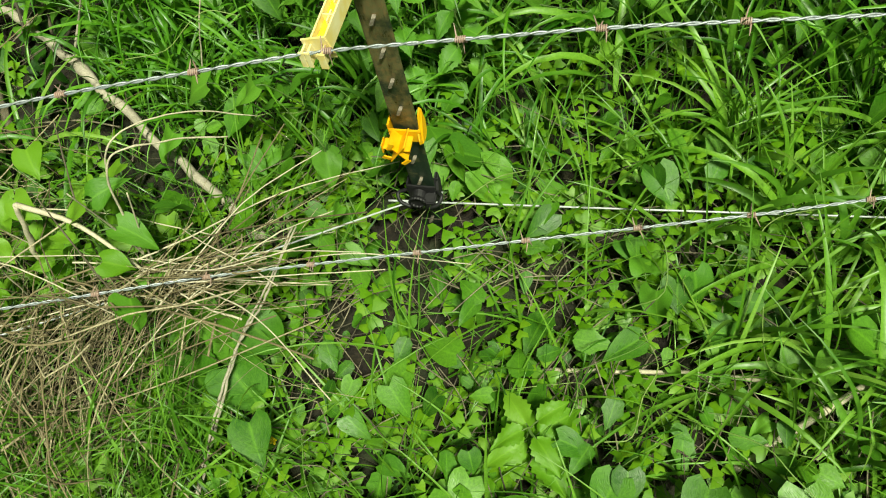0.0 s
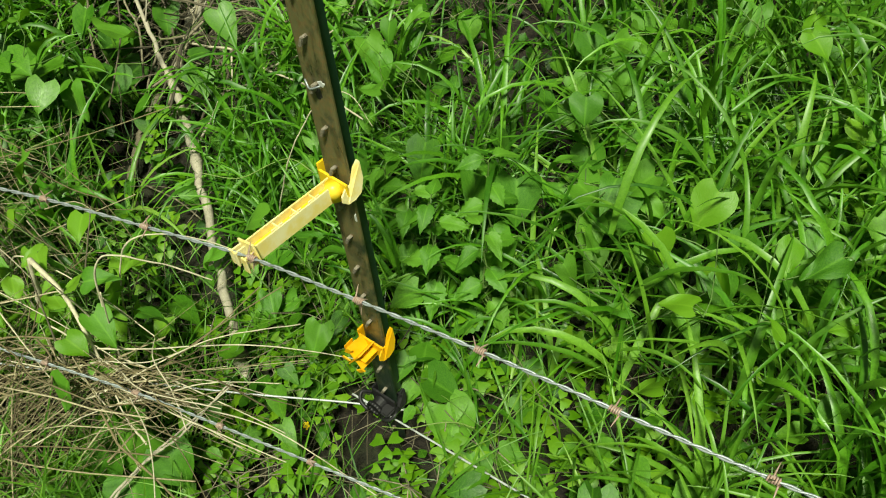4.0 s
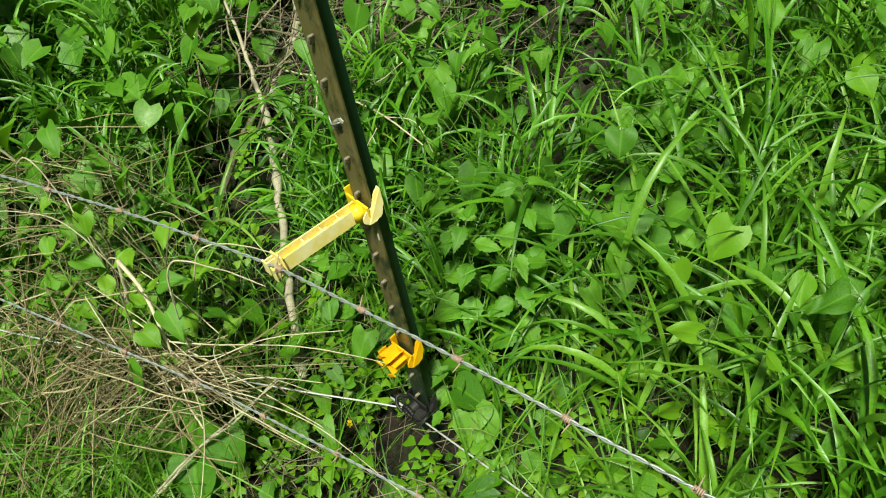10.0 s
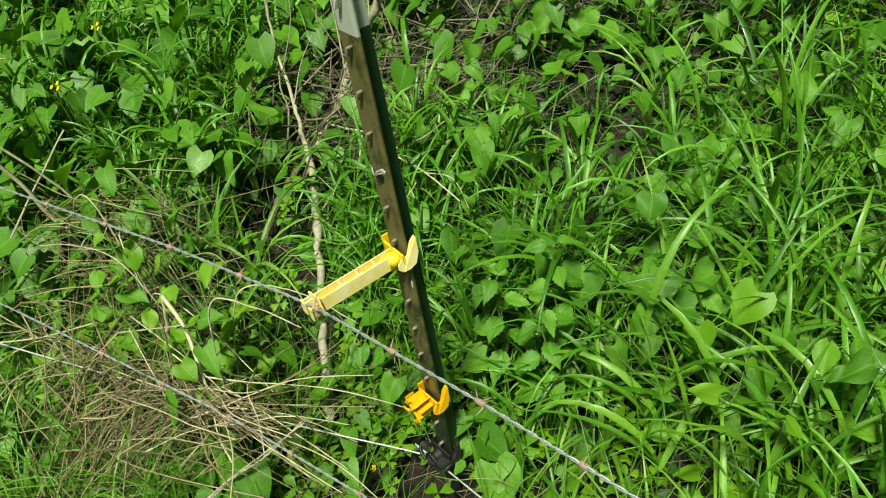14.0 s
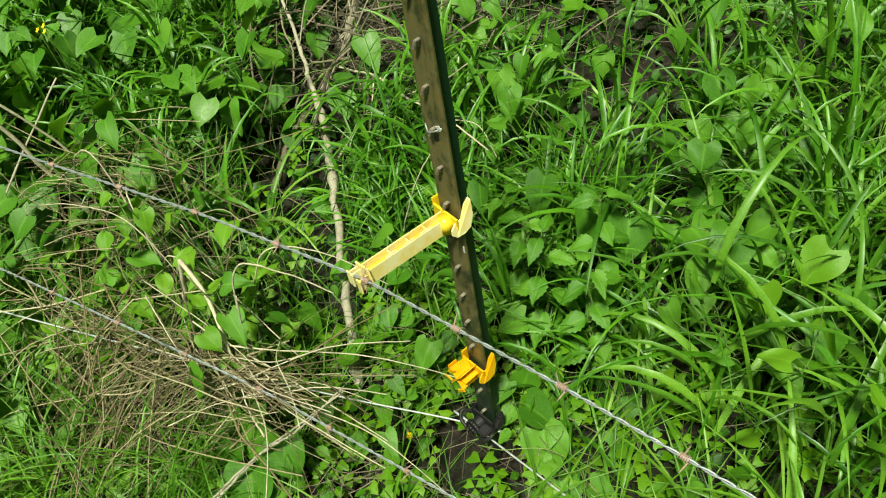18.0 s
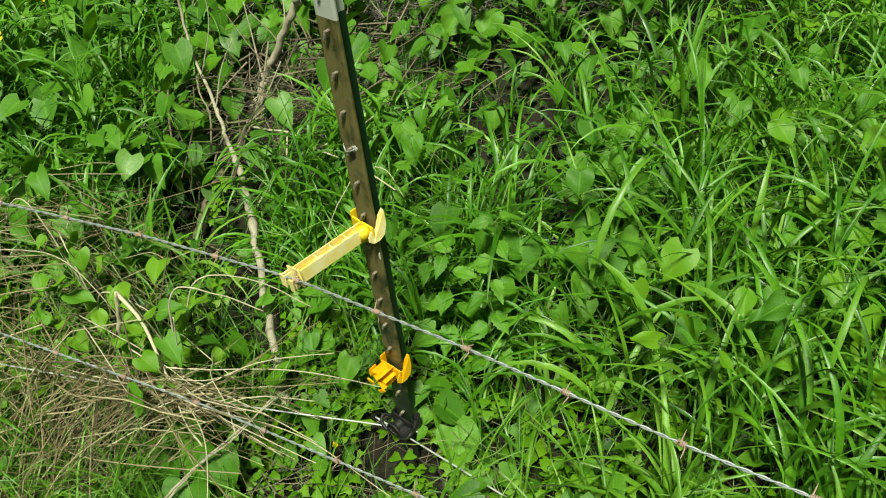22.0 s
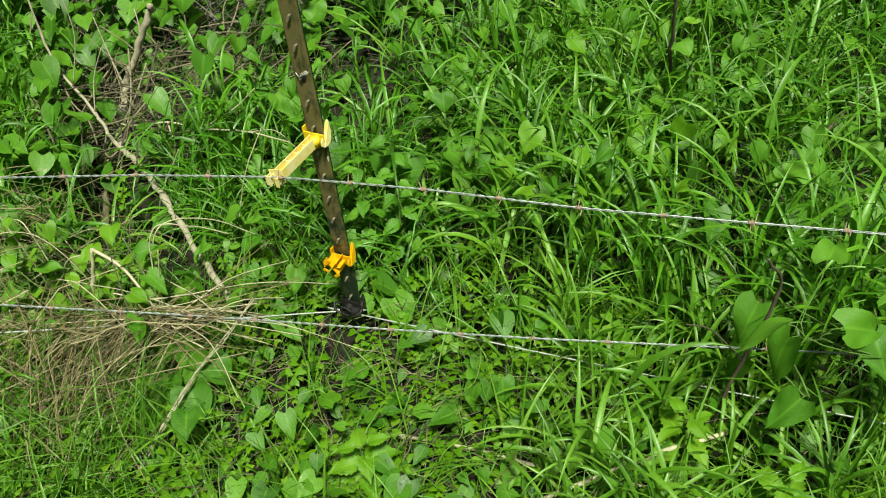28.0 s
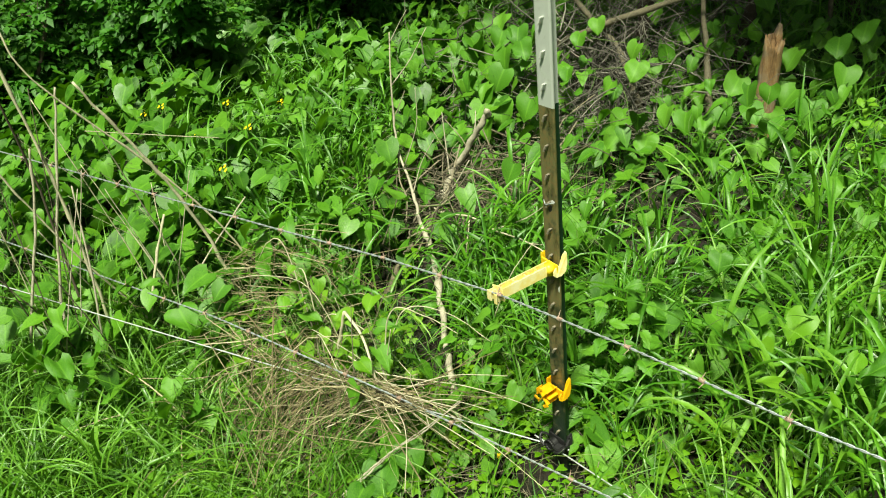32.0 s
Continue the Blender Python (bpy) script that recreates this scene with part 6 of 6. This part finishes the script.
GRAPE = "vine with broad heart-shaped leaves over the brushwood"
leafy_plant("vine", (-1.38, 1.05), [(-1.49, 1.23, 0.50, 0.085, 250, -50), (-1.47, 1.19, 0.45, 0.085, 280, -50), (-1.42, 1.23, 0.46, 0.08, 300, -45), (-1.42, 1.16, 0.40, 0.09, 270, -55), (-1.37, 1.10, 0.34, 0.09, 290, -50), (-1.38, 1.20, 0.42, 0.08, 310, -45), (-1.47, 1.03, 0.34, 0.085, 240, -50), (-1.37, 1.02, 0.29, 0.09, 260, -50), (-1.30, 1.02, 0.25, 0.09, 300, -50), (-1.22, 1.09, 0.26, 0.09, 280, -50)], ROUND, 401, GRAPE, "vine", "brushwood vines")
leafy_plant("vine", (-1.0, 1.25), [(-1.21, 1.35, 0.44, 0.06, 280, -45), (-1.19, 1.42, 0.48, 0.06, 300, -45), (-1.01, 1.44, 0.41, 0.065, 260, -50), (-0.97, 1.40, 0.36, 0.08, 290, -40), (-1.01, 1.30, 0.31, 0.075, 250, -45), (-0.91, 1.25, 0.22, 0.075, 270, -50), (-0.89, 1.20, 0.17, 0.08, 280, -50), (-0.90, 1.14, 0.13, 0.08, 250, -45), (-1.17, 1.24, 0.34, 0.055, 280, -40)], ROUND, 402, GRAPE, "vine", "brushwood vines")
leafy_plant("vine", (-0.75, 1.32), [(-0.80, 1.25, 0.17, 0.08, 290, -50), (-0.79, 1.19, 0.11, 0.08, 270, -45), (-0.74, 1.38, 0.23, 0.075, 280, -45), (-0.69, 1.41, 0.22, 0.07, 300, -45), (-0.80, 1.36, 0.24, 0.07, 260, -45), (-0.65, 1.46, 0.24, 0.07, 290, -40), (-0.66, 1.56, 0.32, 0.08, 300, -40), (-0.62, 1.56, 0.30, 0.08, 270, -45)], ROUND, 403, GRAPE, "vine", "brushwood vines")
leafy_plant("vine", (-1.2, 0.90), [(-1.36, 0.88, 0.18, 0.085, 260, -45), (-1.07, 0.88, 0.08, 0.085, 280, -45), (-1.21, 0.87, 0.12, 0.08, 290, -40), (-1.23, 0.80, 0.09, 0.08, 250, -40), (-1.30, 0.95, 0.20, 0.08, 270, -45), (-1.15, 0.97, 0.17, 0.075, 300, -40), (-1.44, 0.82, 0.16, 0.08, 240, -40)], ROUND, 404, GRAPE, "vine", "brushwood vines")
leafy_plant("vine", (-0.45, 1.6), [(-0.47, 1.84, 0.42, 0.08, 280, -40), (-0.43, 1.64, 0.26, 0.09, 300, -40), (-0.42, 1.92, 0.46, 0.08, 270, -40), (-0.49, 1.64, 0.29, 0.08, 260, -45), (-0.52, 1.54, 0.23, 0.085, 290, -45), (-0.38, 1.74, 0.36, 0.08, 310, -35), (-0.56, 1.75, 0.38, 0.075, 250, -40)], ROUND, 405, GRAPE, "vine", "brushwood vines")
for k in range(26):
    w = r.uniform(0.1, 1.0)
    u = r.uniform(-0.8, 0.8)
    x, y = -1.15 - 0.5 * w + 0.75 * u, 1.35 + 0.7 * w + 0.55 * u
    leafy_plant("vine", (x, y), random_leaves(r, x, y, 7, 0.25 + 0.55 * w, 0.16, (0.055, 0.09), (-40, 15)), ROUND if k % 4 else HEART, 420 + k, GRAPE, "vine", "brushwood vines")

# the broken stump
bm = bmesh.new()
q = np.random.default_rng(17)
rings = []
for i in range(12):
    f = i / 11
    ring = []
    for k in range(16):
        a = 2 * math.pi * k / 16
        rad = (0.040 - 0.009 * f) * (1 + 0.16 * math.sin(3 * a + 2 * f) + 0.05 * q.normal())
        top = 0.38 + (0.018 * math.cos(a - 2.6) + 0.020 * q.normal()) * (f > 0.95)
        ring.append(bm.verts.new((rad * math.cos(a) + 0.03 * f, rad * math.sin(a) + 0.01 * f, -0.05 + (top + 0.05) * f)))
    rings.append(ring)
for a_, b_ in zip(rings, rings[1:]):
    for k in range(16):
        bm.faces.new((a_[k], a_[(k + 1) % 16], b_[(k + 1) % 16], b_[k]))
core = bm.verts.new((0.03, 0.01, 0.33))
for k in range(16):
    bm.faces.new((rings[-1][k], rings[-1][(k + 1) % 16], core))
stump = thing("stump", (-0.69, 1.75, 0.02), "broken weathered brown stump with a splintered top", "stump")
part("trunk", bm, M_STUMP, stump)
for k in range(2):
    a = 2.2 + k * 1.1
    x0, y0 = 0.03 + 0.026 * math.cos(a), 0.01 + 0.026 * math.sin(a)
    tube_part("splinter", [(x0, y0, 0.30), (x0 + 0.002, y0, 0.35), (x0 + 0.003, y0 + 0.002, 0.385 + 0.012 * (k % 3))], [0.010, 0.006], M_STUMP, stump, sides=5, per=4)
dry_stalk([(-0.92, 2.62, 0.0), (-0.93, 2.62, 0.25), (-0.92, 2.62, 0.50), (-0.80, 2.66, 0.51), (-0.62, 2.72, 0.51)], [0.012, 0.010, 0.006], M_TWIG, "thin dead stick bent over at the top")


def shrub(x, y, height, width, n, seed, label="dense dark green shrub with small leaflets"):
    """Stems that fork, and a crown of small leaflets set along many twigs."""
    s = np.random.default_rng(seed)
    e = thing("shrub", (x, y, 0), label, "shrub", "shrubs at the wood edge")
    limbs, tips = [], []
    for k in range(7):
        a = s.uniform(0, 2 * math.pi)
        top = np.array([math.cos(a) * width * s.uniform(0.2, 0.8), math.sin(a) * width * s.uniform(0.2, 0.8), height * s.uniform(0.6, 1.0)])
        mid = top * 0.5 + s.normal(0, 0.06, 3)
        foot = np.array([s.normal(0, 0.08), s.normal(0, 0.08), -0.03])
        line = smooth_line([foot, mid, top], 6)
        limbs.append((line, np.linspace(0.014, 0.004, len(line)), 6))
        for j in range(9):
            f = s.uniform(0.25, 1.0)
            p0 = line[int(f * (len(line) - 1))]
            d = s.normal(0, 1, 3) * [1, 1, 0.45]
            d /= np.linalg.norm(d)
            end = p0 + d * s.uniform(0.15, 0.45) * width
            tw = smooth_line([p0, (p0 + end) / 2 + [0, 0, 0.04], end], 4)
            limbs.append((tw, np.linspace(0.004, 0.0015, len(tw)), 4))
            tips.append(tw)
    trunk = new("trunk", tubes_mesh("trunk", limbs, M_BARK))
    trunk.parent = e
    pos, yaw, pit, size = [], [], [], []
    for k in range(int(0.68 * n)):
        tw = tips[int(s.integers(len(tips)))]
        p0 = tw[int(s.integers(1, len(tw)))] + s.normal(0, 0.035, 3)
        p0[2] = max(p0[2], 0.05)
        a0, ln = s.uniform(0, 2 * math.pi), s.uniform(0.05, 0.12)
        for j in range(7):              # a feathered leaf of seven leaflets
            f = j / 6
            side = (1, -1)[j % 2]
            pos.append(p0 + np.array([math.cos(a0), math.sin(a0), -0.2 * f]) * ln * f)
            yaw.append(a0 - math.pi / 2 + side * 1.0 * (f < 0.95))
            pit.append(s.normal(-0.2, 0.3))
            size.append(s.uniform(0.034, 0.056))
    crown = scatter("crown", template_leaf("small", rows=2, cols=2, wave=0.0), M_SHRUB, np.array(pos), np.array(size), np.array(yaw), np.array(pit), s.normal(0, 0.4, len(pos)), "", "", kind="")
    crown.parent = e
    return e


for k, (x, y, h, w, n) in enumerate(((-3.3, -0.35, 1.1, 0.6, 1700), (-3.05, 0.45, 1.0, 0.6, 2000), (-3.0, 1.2, 1.0, 0.65, 2000), (-2.7, 2.0, 1.2, 0.65, 1700), (-2.1, 2.85, 1.4, 0.6, 1200), (-1.2, 3.2, 1.5, 0.6, 1200), (-0.3, 3.2, 1.4, 0.6, 1100), (0.5, 3.4, 1.4, 0.6, 800),
                                     (-4.3, 0.6, 2.2, 0.9, 1200), (-4.0, 1.9, 2.4, 0.9, 1200), (-3.2, 3.2, 2.4, 0.9, 1000), (-1.8, 3.9, 2.4, 0.9, 1000), (-4.4, -0.7, 2.0, 0.9, 900), (-3.9, 0.1, 1.3, 0.7, 1300), (-3.7, -0.9, 1.2, 0.6, 1000))):
    shrub(x, y, h, w, n, 700 + k)


def tree(x, y, crown_at, radius, n, seed):
    """A woodland tree: a tapered trunk, limbs into the crown, and a crown of many leaves with gaps. The crown is added
    out of view to cast shade.
    """
    s = np.random.default_rng(seed)
    e = thing("tree", (x, y, 0), "tree added for shade, with a dark trunk and an unseen leafy crown", "tree", "trees at the wood edge")
    c_ = np.array(crown_at) - np.array([x, y, 0])
    limbs, tips = [], []
    fork = np.array([0.15 * c_[0], 0.15 * c_[1], 0.55 * c_[2]])
    line = smooth_line([(0, 0, -0.1), (0.02, 0.03, 0.25 * c_[2]), fork], 7)
    limbs.append((line, np.linspace(0.10, 0.065, len(line)), 10))
    for k in range(9):
        d = s.normal(0, 1, 3)
        end = c_ + d / np.linalg.norm(d) * radius * np.array([1, 1, 0.45]) * s.uniform(0.5, 0.95)
        line = smooth_line([fork, (fork + end) / 2 + s.normal(0, 0.12, 3), end], 6)
        limbs.append((line, np.linspace(0.05, 0.012, len(line)), 7))
        for j in range(9):
            p0 = line[int(s.integers(4, len(line)))]
            t_ = p0 + s.normal(0, 0.3, 3) * [1, 1, 0.6]
            tw = smooth_line([p0, (p0 + t_) / 2 + [0, 0, 0.05], t_], 4)
            limbs.append((tw, np.linspace(0.009, 0.003, len(tw)), 4))
            tips.append(tw)
    tr = new("trunk", tubes_mesh("trunk", limbs, M_BARK))
    tr.parent = e
    pos = np.array([tips[int(s.integers(len(tips)))][int(s.integers(1, 5))] for _ in range(n)]) + s.normal(0, 0.11, (n, 3))
    crown = scatter("crown", template_leaf("ovate", rows=3, cols=2, wave=0.0), M_SHRUB, pos, s.uniform(0.06, 0.11, n), s.uniform(0, 6.28, n), s.normal(-0.3, 0.4, n), s.normal(0, 0.4, n), "", "", kind="")
    crown.parent = e


# crowns added overhead, out of view, to shade the grass and brushwood behind
tree(-1.55, 2.75, (-0.35, 0.95, 2.9), 1.15, 11000, 801)
tree(-3.4, 2.6, (-2.4, 1.1, 3.0), 1.2, 5500, 802)
tree(1.6, 4.2, (2.5, 2.5, 3.0), 1.15, 2600, 803)
tree(0.1, 3.7, (0.2, 1.2, 3.1), 0.85, 4500, 804)
